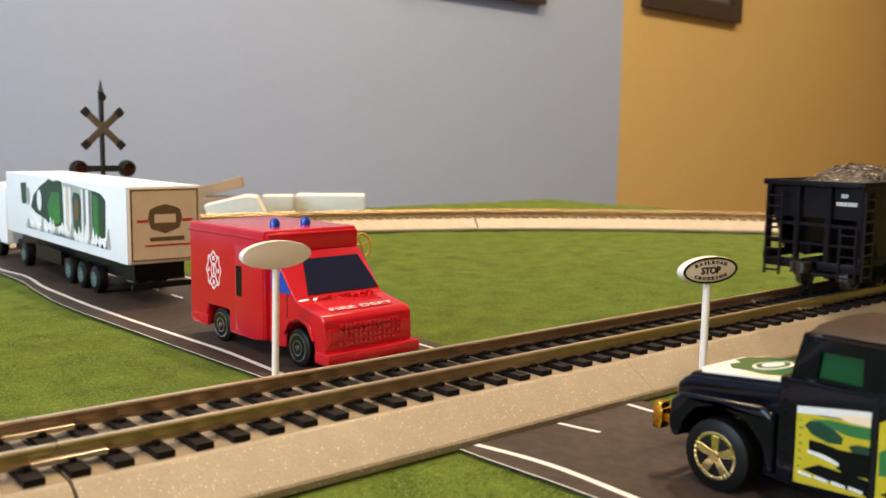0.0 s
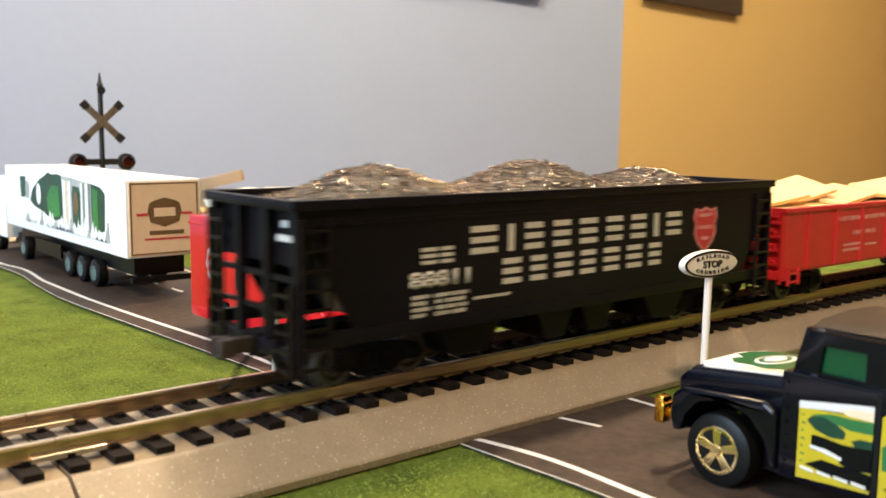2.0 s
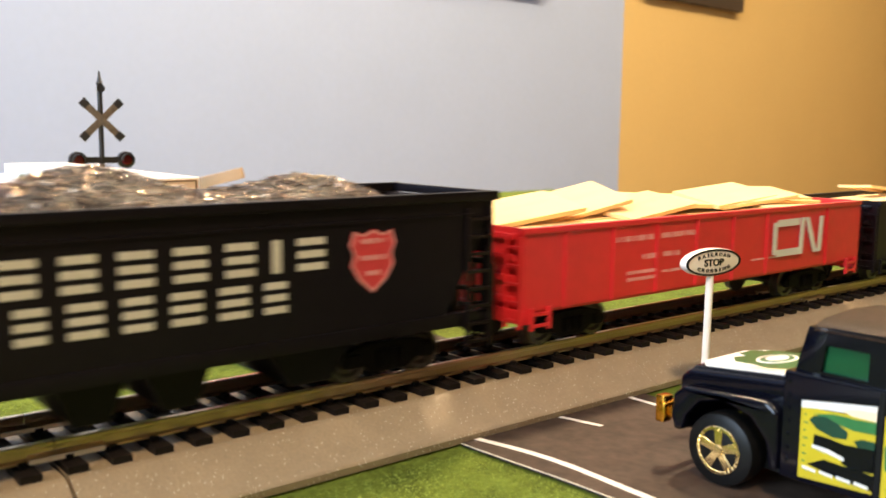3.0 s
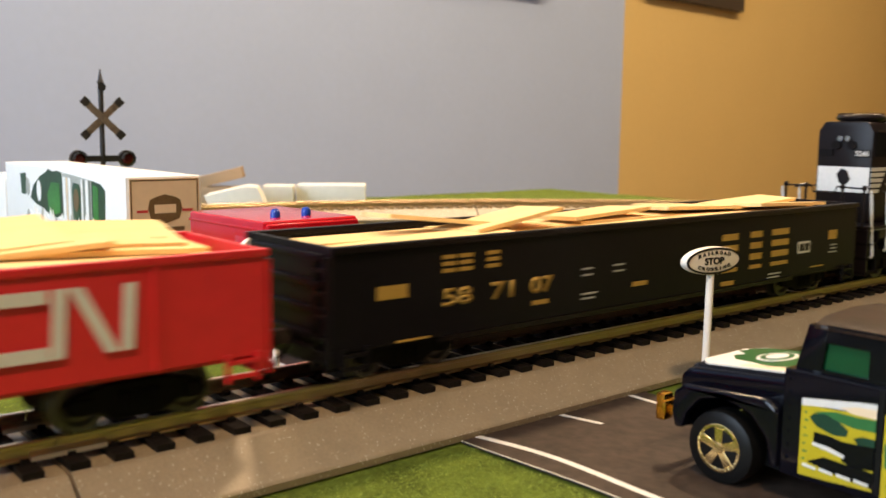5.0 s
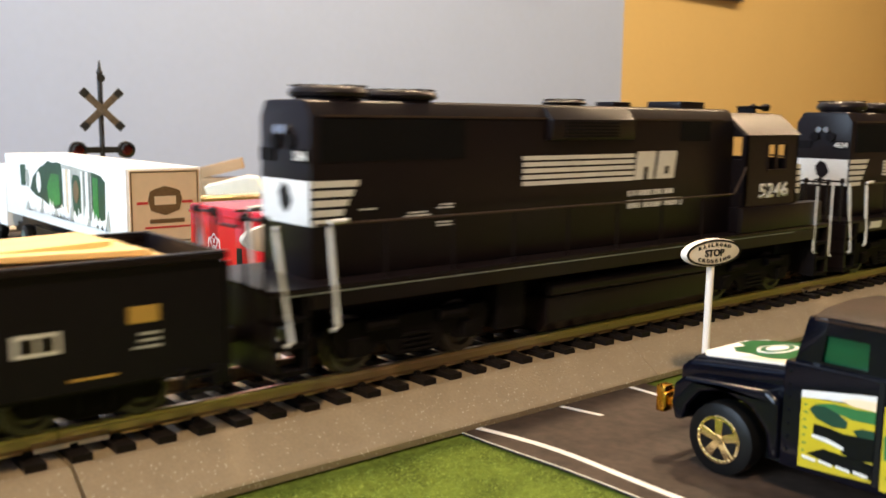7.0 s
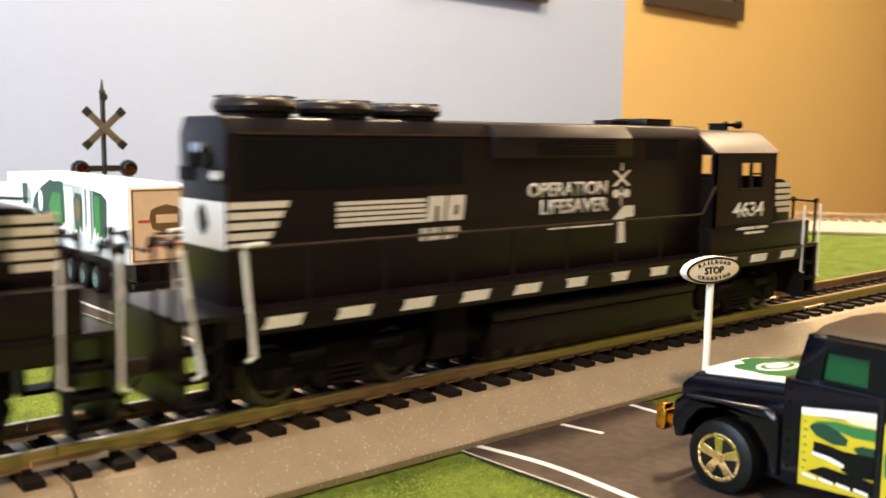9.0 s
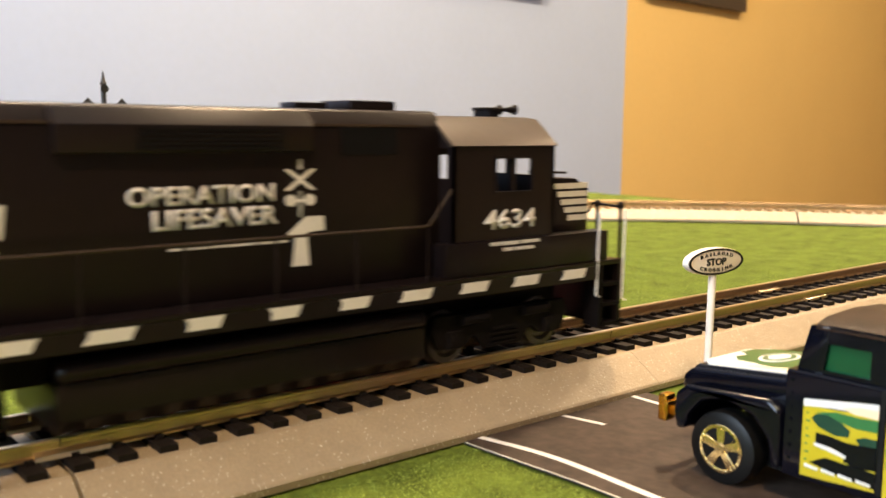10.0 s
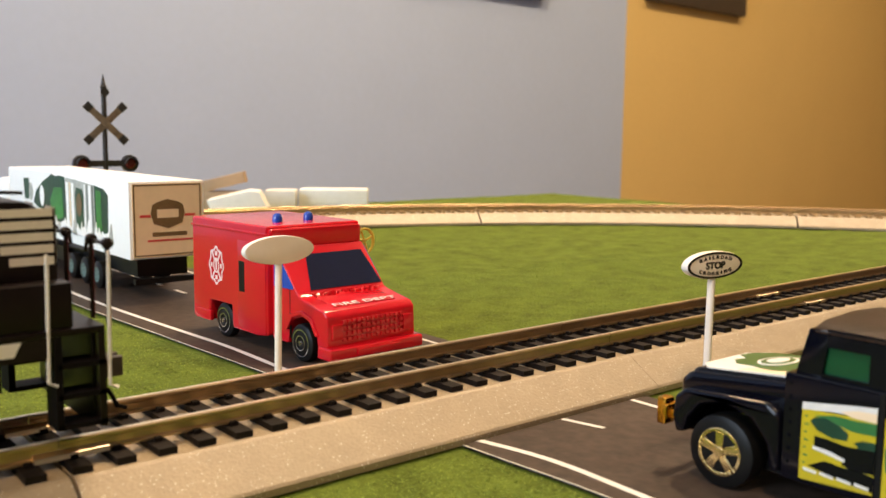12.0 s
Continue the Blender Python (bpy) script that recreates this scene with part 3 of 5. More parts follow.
        a, c, d = rnd.uniform(0.35, 0.8), rnd.uniform(0.18, 0.36), rnd.uniform(0.15, 0.3)
        vs = [bm.verts.new(Vector((x, y, z)) + q @ Vector(p)) for p in ((a, 0, 0), (0, c, 0), (-a, 0, 0), (0, -c, 0), (0, 0, d), (0, 0, -d))]
        for f in ((0, 1, 4), (1, 2, 4), (2, 3, 4), (3, 0, 4), (1, 0, 5), (2, 1, 5), (3, 2, 5), (0, 3, 5)):
            bm.faces.new([vs[k] for k in f])
    me = mesh_of(bm, "coal", COAL, angle=10)
    ob = new("coal", me)
    ob.parent = car
    tagged(ob, "small shiny lumps of coal, some coloured pale as glints", kind="stuff")
    # lettering: plain blocks the size of the characters, and the number
    for x0, x1, z0, z1, unit, row in ((45.0, 122.0, 26.9, 33.2, 5.9, (1.35, 0.3, 1, 1, 1.05, 1.05, 1, 0.3, 1.05)), (55.0, 113.4, 19.2, 25.2, 5.6, (1.05, 0.9, 1.05, 0.95, 1.05, 1.05, 0.85))):
        gap = (x1 - x0 - sum(row) * unit) / (len(row) - 1)
        x = x0
        for w in row:
            mark(car, x, x + w * unit, z0, z1, -W, CREAM)
            x += w * unit + gap
    mark(car, 31.0, 35.4, 25.7, 29.3, -W, CREAM), mark(car, 36.4, 39.8, 25.7, 29.3, -W, CREAM)
    lettering("number", "88811", CREAM, car, (36.4, -W, 22.4), 17, 3.6, SIDE, "cream number")
    bm = B()
    for i, (xa, xb) in enumerate(((28.5, 33.5), (35, 44.5))):
        for k in range(4):
            ticks(bm, xa, xb - (k % 2) * 0.8, 18.2 - k * 1.35, 19.1 - k * 1.35, -W, i * 4 + k)
    ticks(bm, 46, 57.5, 16.5, 17.2, -W, 9)
    part("small_print", bm, CREAM, car, "rows of small unreadable print")
    sh = [(128.8, 33.8), (130.8, 33.0), (133.5, 34.0), (136.2, 33.0), (138.2, 33.8), (139.2, 31), (138.2, 29), (138.8, 26.6), (137, 23.6), (133.5, 20.8), (130, 23.6), (128.2, 26.6), (128.8, 29), (127.8, 31)]
    part("shield_emblem", pr(B(), sh, "y", -W - 0.12, -W), RED_INK, car, "red shield emblem")
    bm = B()
    for k, (xa, xb, z) in enumerate(((130.6, 136.6, 31.0), (130.4, 136.6, 27.6), (131.8, 135.4, 24.4))):
        ticks(bm, xa, xb, z, z + 1.1, -W - 0.1, k)
    for q in range(len(sh)):
        (xa, za), (xb, zb) = sh[q], sh[(q + 1) % len(sh)]
        pr(bm, [(133.5 + (p - 133.5) * f, 28 + (r - 28) * f) for p, r, f in ((xa, za, 0.98), (xb, zb, 0.98), (xb, zb, 0.9), (xa, za, 0.9))], "y", -W - 0.18, -W - 0.1)
    part("emblem_print", bm, PINK_INK, car, "pale outline and print")
    bm = B()
    for ya, yb, z in ((-12, -9.5, 34.8), (-15.5, -8.8, 31.9)):
        [bx(bm, 2.0, 2.3, ya + q * 1.3, ya + q * 1.3 + 0.9, z, z + 1.4) for q in range(int((yb - ya) / 1.3) + 1)]
    part("end_print", bm, WHITE_INK, car, "white printed marks")
    for xc in (24, L - 24):
        freight_truck(car, xc)
    coupler(car, 0, -1), coupler(car, L, 1)
    return car


def slips(car, L, W, z, seed, n, spread=1.0):
    """A load of loose pale wooden slips: a packed layer and some that stick up."""
    rnd = random.Random(seed)
    part("load_bed", bx(B(), 2.5, L - 4, -W + 1.6, W - 1.6, z - 6, z - 2.4), WOODLOAD, car, "pale wooden slips", bevel=0.3)
    x, k = 3.5, 0
    while x < L - 30:
        l = rnd.uniform(34, 52)
        l = min(l, L - 6 - x)
        for y0, y1 in ((-W + 1.8, -4.4), (-6.0, 5.6), (4.2, W - 1.8)):
            h = z - 1.6 + rnd.uniform(-0.5, 0.9) * spread
            part("wood_slip", bx(B(), -l / 2, l / 2, y0, y1, -0.5, 0.5), WOODLOAD, car, m=mm(x + l / 2, 0, h, rnd.uniform(-3, 3), rnd.uniform(-1.6, 1.6), 0))
        x += l - rnd.uniform(3, 8)
    for i in range(n):
        l, w = rnd.uniform(24, 44), rnd.uniform(9, 14)
        xc, yc = rnd.uniform(l / 2 + 6, L - l / 2 - 8), rnd.uniform(-W + w / 2 + 3, W - w / 2 - 3)
        part("wood_slip", bx(B(), -l / 2, l / 2, -w / 2, w / 2, -0.5, 0.5), WOODLOAD, car, m=mm(xc, yc, z + rnd.uniform(0.2, 0.8) * spread, rnd.uniform(-4, 4), rnd.uniform(-3, 3) * spread, rnd.uniform(-7, 7)))


def gondola(name, label, L, W, z0, z1, paint, ribs):
    car = thing(name, label, "freight wagon", "train")
    for s in (-1, 1):
        part("side_sheet", bx(B(), 0, L, *sorted((s * W, s * (W - 1))), z0, z1), paint, car, bevel=0.15, seg=1)
        part("top_rim", bx(B(), -0.5, L + 0.5, *sorted((s * (W + 0.6), s * (W - 1.3))), z1 - 1.4, z1 + 0.1), paint, car, bevel=0.25)
        for x in ribs:
            part("rib", bx(B(), x - 0.5, x + 0.5, *sorted((s * (W + 0.55), s * W)), z0, z1 - 1.4), paint, car)
    for x, i in ((0, 1), (L, -1)):
        part("end_sheet", bx(B(), *sorted((x, x + i * 1)), -W + 1, W - 1, z0 - 1, z1), paint, car)
        for k in range(4):
            z = z0 + 2 + (z1 - z0 - 4) * k / 3.2
            part("end_corrugation", bx(B(), *sorted((x - i * 0.9, x)), -W + 3, W - 3, z, z + 1.6), paint, car, bevel=0.35)
        part("end_sill", bx(B(), *sorted((x - i * 0.8, x + i * 3)), -W, W, z0 - 3.0, z0 + 0.4), paint, car, bevel=0.2)
        ladder(car, x - i * 0.8, -W + 0.6, z0 - 4, z1 - 2, "y", 5, 5, paint)
        ladder(car, x + (2 if i > 0 else -8.5), -W - 0.8, z0 - 4.5, z0 + 1, "x", 2, 6.0, paint)
        coupler(car, x, -i)
    part("floor_pan", bx(B(), 1, L - 1, -W + 1, W - 1, z0 - 0.8, z0 + 0.4), paint, car)
    part("centre_sill", bx(B(), 2, L - 2, -3, 3, 7.0, z0 - 0.8), BLACK_MATT, car)
    for xc in (23, L - 23):
        freight_truck(car, xc)
    return car


def red_gondola():
    L, W = 161.6, 17.5
    car = gondola("red_gondola", "red open gondola wagon loaded with pale wooden slips", L, W, 11.0, 31.2, RED_CAR, [14, 32, 50, 68, 86, 104, 140])
    slips(car, L, W, 31.2, 11, 3, 1.2)
    for x, y, dz, rx, ry, rz in ((15, 2, 2.2, 12, -6, -4), (36, 4, 2.6, 15, -10, -6), (62, -2, 1.6, 10, -4, 8), (84, 5, 1.8, 8, 3, -4), (112, 3, 2.6, 12, -3, 3), (134, 4, 2.2, 10, 2, -3)):
        part("wood_slip", bx(B(), -18, 18, -8.5, 8.5, -0.6, 0.6), WOODLOAD, car, "pale wooden slip sticking up", m=mm(x, y, 31.2 + dz, rx, ry, rz))
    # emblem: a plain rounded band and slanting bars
    y0, y1 = -W - 0.75, -W - 0.58
    for x0, x1, za, zb in ((108.8, 121.6, 25.2, 27.4), (108.8, 121.6, 15.8, 18.0), (106.6, 108.8, 16.6, 26.6)):
        part("emblem_bar", bx(B(), x0, x1, y0, y1, za, zb), WHITE_INK, car)
    for pts in ([(121.8, 15.8), (124.0, 15.8), (124.8, 27.4), (122.6, 27.4)], [(125.0, 27.4), (127.4, 27.4), (133.2, 15.8), (130.8, 15.8)], [(133.4, 15.8), (135.6, 15.8), (136.4, 27.4), (134.2, 27.4)]):
        part("emblem_bar", pr(B(), pts, "y", y0, y1), WHITE_INK, car)
    bm = B()
    for xa, xb, z, h in ((33, 49, 25.5, 1.5), (52, 67, 25.5, 1.5), (44, 50, 20.3, 1.5), (53, 60, 20.3, 1.5), (38, 50, 16.6, 1.0), (38, 50, 14.8, 1.0), (53, 62, 16.0, 0.8), (78, 84, 16.0, 1.0), (96, 112, 15.5, 0.6)):
        ticks(bm, xa, xb, z, z + h, -W, int(xa))
    part("small_print", bm, PINK_INK, car, "small unreadable white print")
    return car


def black_gondola():
    L, W = 213.4, 17.5
    car = gondola("black_gondola", "long black mill gondola wagon loaded with pale wooden slips", L, W, 8.4, 30.2, WAGON_BLACK, [])
    slips(car, L, W, 30.2, 23, 3, 1.0)
    for x, y, dz, ry, rz in ((44, 3, 1.6, 6, -10), (60, -2, 1.4, -6, 8), (100, 2, 0.7, -2, 4), (140, 0, 0.6, 1.5, -3)):
        part("wood_slip", bx(B(), -17, 17, -7.5, 7.5, -0.5, 0.5), WOODLOAD, car, "pale wooden slip sticking up", m=mm(x, y, 30.2 + dz, -3, ry, rz))
    for s in (-1, 1):
        part("sill_edge", bx(B(), 28, L - 40, *sorted((s * (W + 0.5), s * (W - 0.5))), 7.3, 8.5), BLACK, car)
        part("top_flange", bx(B(), 0, L, *sorted((s * (W + 0.9), s * (W + 0.5))), 29.0, 30.0), BLACK, car)
    for x0, x1 in ((134.2, 142.3), (149, 155.3), (160.8, 170.4)):
        mark(car, x0, x1, 15.6, 24.2, -W, GOLD_INK)
        part("underline", bx(B(), x0, x1, -W - 0.12, -W, 12.8, 14.0), GOLD_INK, car)
    for xa, xb, z0, z1 in ((134.4, 141, 8.9, 10.2), (11, 19, 18.3, 21.2), (56.5, 62, 12.2, 13.3), (94, 100, 13, 14.2), (195.3, 200.8, 18.8, 21.8), (16, 25, 8.6, 9.1), (185, 193, 10.2, 10.6)):
        part("gold_bar", bx(B(), xa, xb, -W - 0.12, -W, z0, z1), GOLD_INK, car)
    for body, x, w in (("58", 33.0, 8.6), ("71", 46.8, 7.2), ("07", 59.8, 7.8)):
        lettering("number", body, GOLD_INK, car, (x, -W, 17.0), w, 4.1, SIDE, "gold number")
    for xa, xb in ((28.6, 32.4), (33.4, 37.4), (41.6, 45.6)):
        mark(car, xa, xb, 22.6, 26.5, -W, GOLD_INK)
    for xa, xb, z in ((74, 78, 19.2), (74, 78, 17.6), (86, 90.5, 19.2), (86, 90.5, 17.6), (74, 80, 12.8), (74, 79, 11.6), (160, 167, 10.0), (160, 166, 8.9), (197, 201, 16.6), (197, 201, 15.4), (196, 201, 14.2)):
        part("print_bar", bx(B(), xa, xb, -W - 0.12, -W, z, z + 0.45), GREY_INK, car)
    bm = B()
    bx(bm, 176.3, 183.8, -W - 0.1, -W, 15.4, 19.2)
    part("data_panel", bm, WHITE_INK, car, "white framed panel")
    bm = B()
    bx(bm, 177.2, 179.8, -W - 0.16, -W - 0.09, 16.1, 18.5), bx(bm, 180.4, 183.0, -W - 0.16, -W - 0.09, 16.1, 18.5)
    part("data_field", bm, BLACK, car)
    return car


def slant(bm, x0, x1, z0, z1, lean, y, lift=0.14):
    """A stripe with slanting ends on a side that faces -y."""
    pr(bm, [(x0, z0), (x1, z0), (x1 + lean, z1), (x0, z1)], "y", y - lift, y)


def loco(name, label, plat, cab0, cab1, nose1, fans, grille, blister, number, big):
    car = thing(name, label, "locomotive", "train")
    H, HW, W = 58.2, 10.5, 17.3
    hood = [(-HW, 20), (-HW, 54.6), (-HW + 2.2, H - 0.3), (-HW + 3.4, H), (HW - 3.4, H), (HW - 2.2, H - 0.3), (HW, 54.6), (HW, 20)]
    part("hood", pr(B(), hood, "x", 0, cab0 + 0.5), BLACK, car, "black painted long hood", bevel=0.5)
    # lighter brown strip stands in for the highlight along the hood's top edge
    part("roof_edge_highlight", bx(B(), 3, cab0 - 6, -HW - 0.25, -HW + 0.2, 54.6, 55.1), CAB_ROOF, car)
    # deck and sill
    part("deck", bx(B(), -13, plat, -W, W, 20.0, 21.2), BLACK, car, bevel=0.2)
    for s in (-1, 1):
        part("side_sill", bx(B(), -4, plat - 9, *sorted((s * W, s * (W - 1.5))), 16.6, 20.0), BLACK, car)
        part("battery_box", bx(B(), cab0 - 3, plat - 5, *sorted((s * (W - 0.5), s * 12)), 21.2, 28.9), BLACK, car, bevel=0.4)
        # step wells at both ends
        for x, i in ((-13, 1), (plat, -1)):
            part("step_well", pr(B(), [(x, 20), (x, 3.6), (x + i * 1.2, 3.6), (x + i * 1.2, 20)], "y", *sorted((s * W, s * 10.5))), BLACK, car)
            for z in (4, 9.2, 14.4):
                part("step", bx(B(), *sorted((x, x + i * 8)), *sorted((s * W, s * 12)), z, z + 0.9), BLACK_MATT, car)
            part("step_plate", bx(B(), *sorted((x + i * 7.2, x + i * 8.4)), *sorted((s * W, s * 12)), 4, 20), BLACK_MATT, car)
    for x, i in ((-13, 1), (plat, -1)):
        part("pilot", bx(B(), *sorted((x + i * 0.2, x + i * 1.6)), -15, 15, 3.2, 20), BLACK, car, bevel=0.2)
        coupler(car, x, -i, 9.8)
    part("underframe", bx(B(), 0, plat - 14, -6, 6, 9, 20), BLACK_MATT, car)
    # cab with sloped roof sides, windows cut as framed openings
    e, t, cw = 50.6, 57.3, 15.6
    cabp = [(-cw, 20.8), (-cw, e), (-8.6, t - 0.5), (-5, t), (5, t), (8.6, t - 0.5), (cw, e), (cw, 20.8)]
    wx0, wx1, wz0, wz1 = cab0 + 0.4 * (cab1 - cab0), cab0 + 0.76 * (cab1 - cab0), 40.0, 47.6
    for s in (-1, 1):
        y0, y1 = sorted((s * cw, s * (cw - 0.8)))
        for xa, xb, za, zb in ((cab0, wx0, 20.8, e), (wx1, cab1, 20.8, e), (wx0, wx1, 20.8, wz0), (wx0, wx1, wz1, e)):
            part("cab_side", bx(B(), xa, xb, y0, y1, za, zb), BLACK, car)
        part("window_frame", bx(B(), (wx0 + wx1) / 2 - 0.6, (wx0 + wx1) / 2 + 0.6, y0 + 0.1, y1 - 0.1, wz0, wz1), BLACK, car)
        bm = B()
        for xa, xb, za, zb in ((wx0 - 0.6, wx0, wz0 - 0.6, wz1 + 0.6), (wx1, wx1 + 0.6, wz0 - 0.6, wz1 + 0.6), (wx0, wx1, wz1, wz1 + 0.6), (wx0, wx1, wz0 - 0.6, wz0)):
            bx(bm, xa, xb, *sorted((s * (cw + 0.3), s * cw)), za, zb)
        part("window_trim", bm, BLACK, car)
    roofp = [(-cw - 0.5, e), (-8.6, t - 0.5), (-5, t), (5, t), (8.6, t - 0.5), (cw + 0.5, e), (cw - 0.7, e - 0.3), (8, t - 1.4), (-8, t - 1.4), (-cw + 0.7, e - 0.3)]
    part("cab_roof", pr(B(), roofp, "x", cab0 - 0.6, cab1 + 0.6), CAB_ROOF, car, "brownish black sloped cab roof")
    for x in (cab0, cab1 - 0.8):
        bm = B()
        for s in (-1, 1):
            pr(bm, [(s * cw, 20.8), (s * cw, e), (s * 13.6, e + 1.8), (s * 13.6, 20.8)], "x", x, x + 0.8)
            pr(bm, [(s * (9.2 if x == cab0 else 0.9), 43.2), (s * (9.2 if x == cab0 else 0.9), t - 1.2), (0, t - 0.6), (0, 43.2)], "x", x, x + 0.8)
        bx(bm, x, x + 0.8, -13.6, 13.6, 20.8, 43.2)
        pr(bm, [(-13.6, 50), (-13.6, e + 1.6), (-8, t - 1), (8, t - 1), (13.6, e + 1.6), (13.6, 50)], "x", x, x + 0.79)
        part("cab_end", bm, BLACK, car)
    # short nose
    nz = 42.6
    part("nose", pr(B(), [(cab1, 20), (cab1, nz), (nose1 - 5, nz - 0.6), (nose1, nz - 3.2), (nose1, 20)], "y", -9.6, 9.6), BLACK, car, "black short nose", bevel=0.6)
    part("nose_rail", tube(B(), [(cab1 + 2, -5, nz + 1.2), (nose1 - 4, -5, nz + 0.6)], 0.35), BLACK, car)
    bm = B()
    for k in range(5):
        z = 31.2 + k * 2.05
        slant(bm, nose1 - 13.2 + (4 - k) * 1.35, nose1 - 0.6, z, z + 1.4, 0, -9.6)
        bx(bm, nose1, nose1 + 0.12, -9.0, -2.0 - k * 0.4, z, z + 1.4), bx(bm, nose1, nose1 + 0.12, 2.0 + k * 0.4, 9.0, z, z + 1.4)
    bx(bm, nose1, nose1 + 0.1, -9.0, -7.0, 31.2, 40.6)
    part("nose_stripes", bm, WHITE_INK, car, "white stripes")
    # end of the long hood: white patch with a dark figure, stripes on the side
    bm = B()
    for k in range(5):
        z = 32.2 + k * 2.0
        slant(bm, 0.2, (8.2 if big else 6.2) + k * 1.25, z, z + 1.35, 0.6, -HW)
    bx(bm, -0.14, 0, -HW + 0.6, HW - 0.6, 32.2, 41.55)
    part("hood_stripes", bm, WHITE_INK, car, "white end panel and five white stripes")
    part("end_figure", pr(B(), [(-0.5, 34.4), (1.5, 35.8), (2.4, 38.8), (0.6, 41), (-1.6, 40), (-3, 37), (-1.8, 35.4)], "x", -0.22, -0.13), BLACK, car, "dark figure on the end panel")
    bm = B()
    for y in (-3, 3):
        lathe(bm, "x", (-0.9, y, 49.5), [(0, 1.7), (1.5, 1.8)], 14)
    part("headlight_housing", bm, BLACK_MATT, car)
    for y in (-1.4, 1.4):
        part("headlight", lathe(B(), "x", (-1.3, y, 52.0), [(0, 1.1), (1.4, 1.2)], 14), CHROME, car, "clear headlight")
    for y in (-7, 7):
        part("number_board", bx(B(), -0.5, 0.1, y - 2.8, y + 2.8, 45.2, 48), BLACK_MATT, car, "black number board")
    # side panels and roof gear
    part("radiator_grille", bx(B(), grille[0], grille[1], -HW - 0.25, -HW, grille[2], grille[3]), GRILLE, car, "black radiator grille")
    bm = B()
    for k in range(int((grille[1] - grille[0]) / 1.6)):
        bx(bm, grille[0] + k * 1.6, grille[0] + k * 1.6 + 0.35, -HW - 0.4, -HW - 0.2, grille[2], grille[3])
    tagged(part("grille_mesh", bm, GRILLE, car), kind="stuff")
    part("brake_blister", pr(B(), [(-HW - 1.6, 49.5), (-HW - 1.8, 54.6), (-HW + 1, 57.6), (HW - 1, 57.6), (HW + 1.8, 54.6), (HW + 1.6, 49.5)], "x", blister[0], blister[1]), BLACK, car, bevel=0.4)
    for k in range(5):
        z = 50.2 + k * 0.85
        part("louvre", bx(B(), blister[1] - 36 if big else blister[0] + 5, blister[1] - 7, -HW - 2.1, -HW - 1.6, z, z + 0.4), GRILLE, car)
    part("intake_screen", bx(B(), cab0 - 26, cab0 - 12, -HW - 0.2, -HW, 48.8, 54.4), GRILLE, car)
    for fx, fr, fh in fans:
        f = part("roof_fan", lathe(B(), "z", (fx, 0, H - 0.1), [(0, fr - 0.9), (fh * 0.18, fr - 0.7), (fh * 0.3, fr + 0.2), (fh * 0.55, fr + 0.5), (fh * 0.8, fr + 0.1), (fh, fr - 0.9), (fh + 0.15, fr - 2.0), (fh - 0.2, fr - 2.4)], 32), BLACK, car, "round roof fan")
        bm = B()
        for k in range(6):
            a = k * math.pi / 6
            tube(bm, [(fx - fr * math.cos(a), -fr * math.sin(a), H + fh), (fx + fr * math.cos(a), fr * math.sin(a), H + fh)], 0.2, 4)
        part("fan_guard", bm, BLACK_MATT, f)
    part("exhaust_box", bx(B(), cab0 - 21, cab0 - 9, -6, 6, H - 0.2, H + 2.0), BLACK, car, bevel=0.4)
    part("silencer", bx(B(), blister[1] + 1, blister[1] + 9, -3, 3, H - 0.2, H + 1.4), BLACK, car, bevel=0.3)
    hb = B()
    for y, l in ((-2.2, 10), (0, 12), (2.2, 9)):
        lathe(hb, "x", (cab0 + 21, y, t + 1.9), [(0, 0.45), (l - 3, 0.5), (l - 1, 0.8), (l, 1.3)], 10)
    bx(hb, cab0 + 22, cab0 + 23.2, -3, 3, t - 0.2, t + 2)
    bx(hb, cab0 + 26, cab0 + 27, -0.8, 0.8, t - 0.2, t + 1.6)
    part("horn", hb, BLACK_MATT, car, "black air horn")
    # fuel tank with air reservoir
    a, c = 66, plat - 63
    part("fuel_tank", pr(B(), [(-14.2, 10.6), (-14.2, 4), (-11.5, 1.2), (11.5, 1.2), (14.2, 4), (14.2, 10.6)], "x", a, c), BLACK, car, bevel=0.5)
    for s in (-1, 1):
        part("air_reservoir", lathe(B(), "x", (a, s * 13.6, 12.6), [(0, 1.2), (0.8, 2.0), (c - a - 0.8, 2.0), (c - a, 1.2)], 14), BLACK, car)
    for s in (-1, 1):
        part("equipment_box", bx(B(), 49, 58, *sorted((s * 14, s * 6)), 4.5, 16.6), BLACK_MATT, car, bevel=0.4)
    # trucks
    for xc in (25, plat - 38):
        tr = part("truck", bx(B(), xc - 6, xc + 6, -11, 11, 5, 11), BLACK_MATT, car, "black locomotive truck", bevel=0.25, seg=1)
        for s in (-1, 1):
            bm = B()
            y0, y1 = sorted((s * 13.2, s * 11.2))
            pr(bm, [(xc - 22, 9), (xc - 21, 12), (xc + 21, 12), (xc + 22, 9), (xc + 20, 4.2), (xc + 12, 4.2), (xc + 9, 6.5), (xc + 6, 2.8), (xc - 6, 2.8), (xc - 9, 6.5), (xc - 12, 4.2), (xc - 20, 4.2)], "y", y0, y1)
            part("side_frame", bm, BLACK_MATT, tr, bevel=0.25, seg=1)
            for d in (-15.5, 15.5):
                bm = bx(B(), xc + d - 2.2, xc + d + 2.2, y0 - 0.8, y1 + 0.8, 4.2, 8.2)
                lathe(bm, "y", (xc + d, s * 13.6, 6), [(-0.6, 1.6), (0.8, 1.3)], 10)
                part("axle_box", bm, BLACK_MATT, tr, bevel=0.2, seg=1)
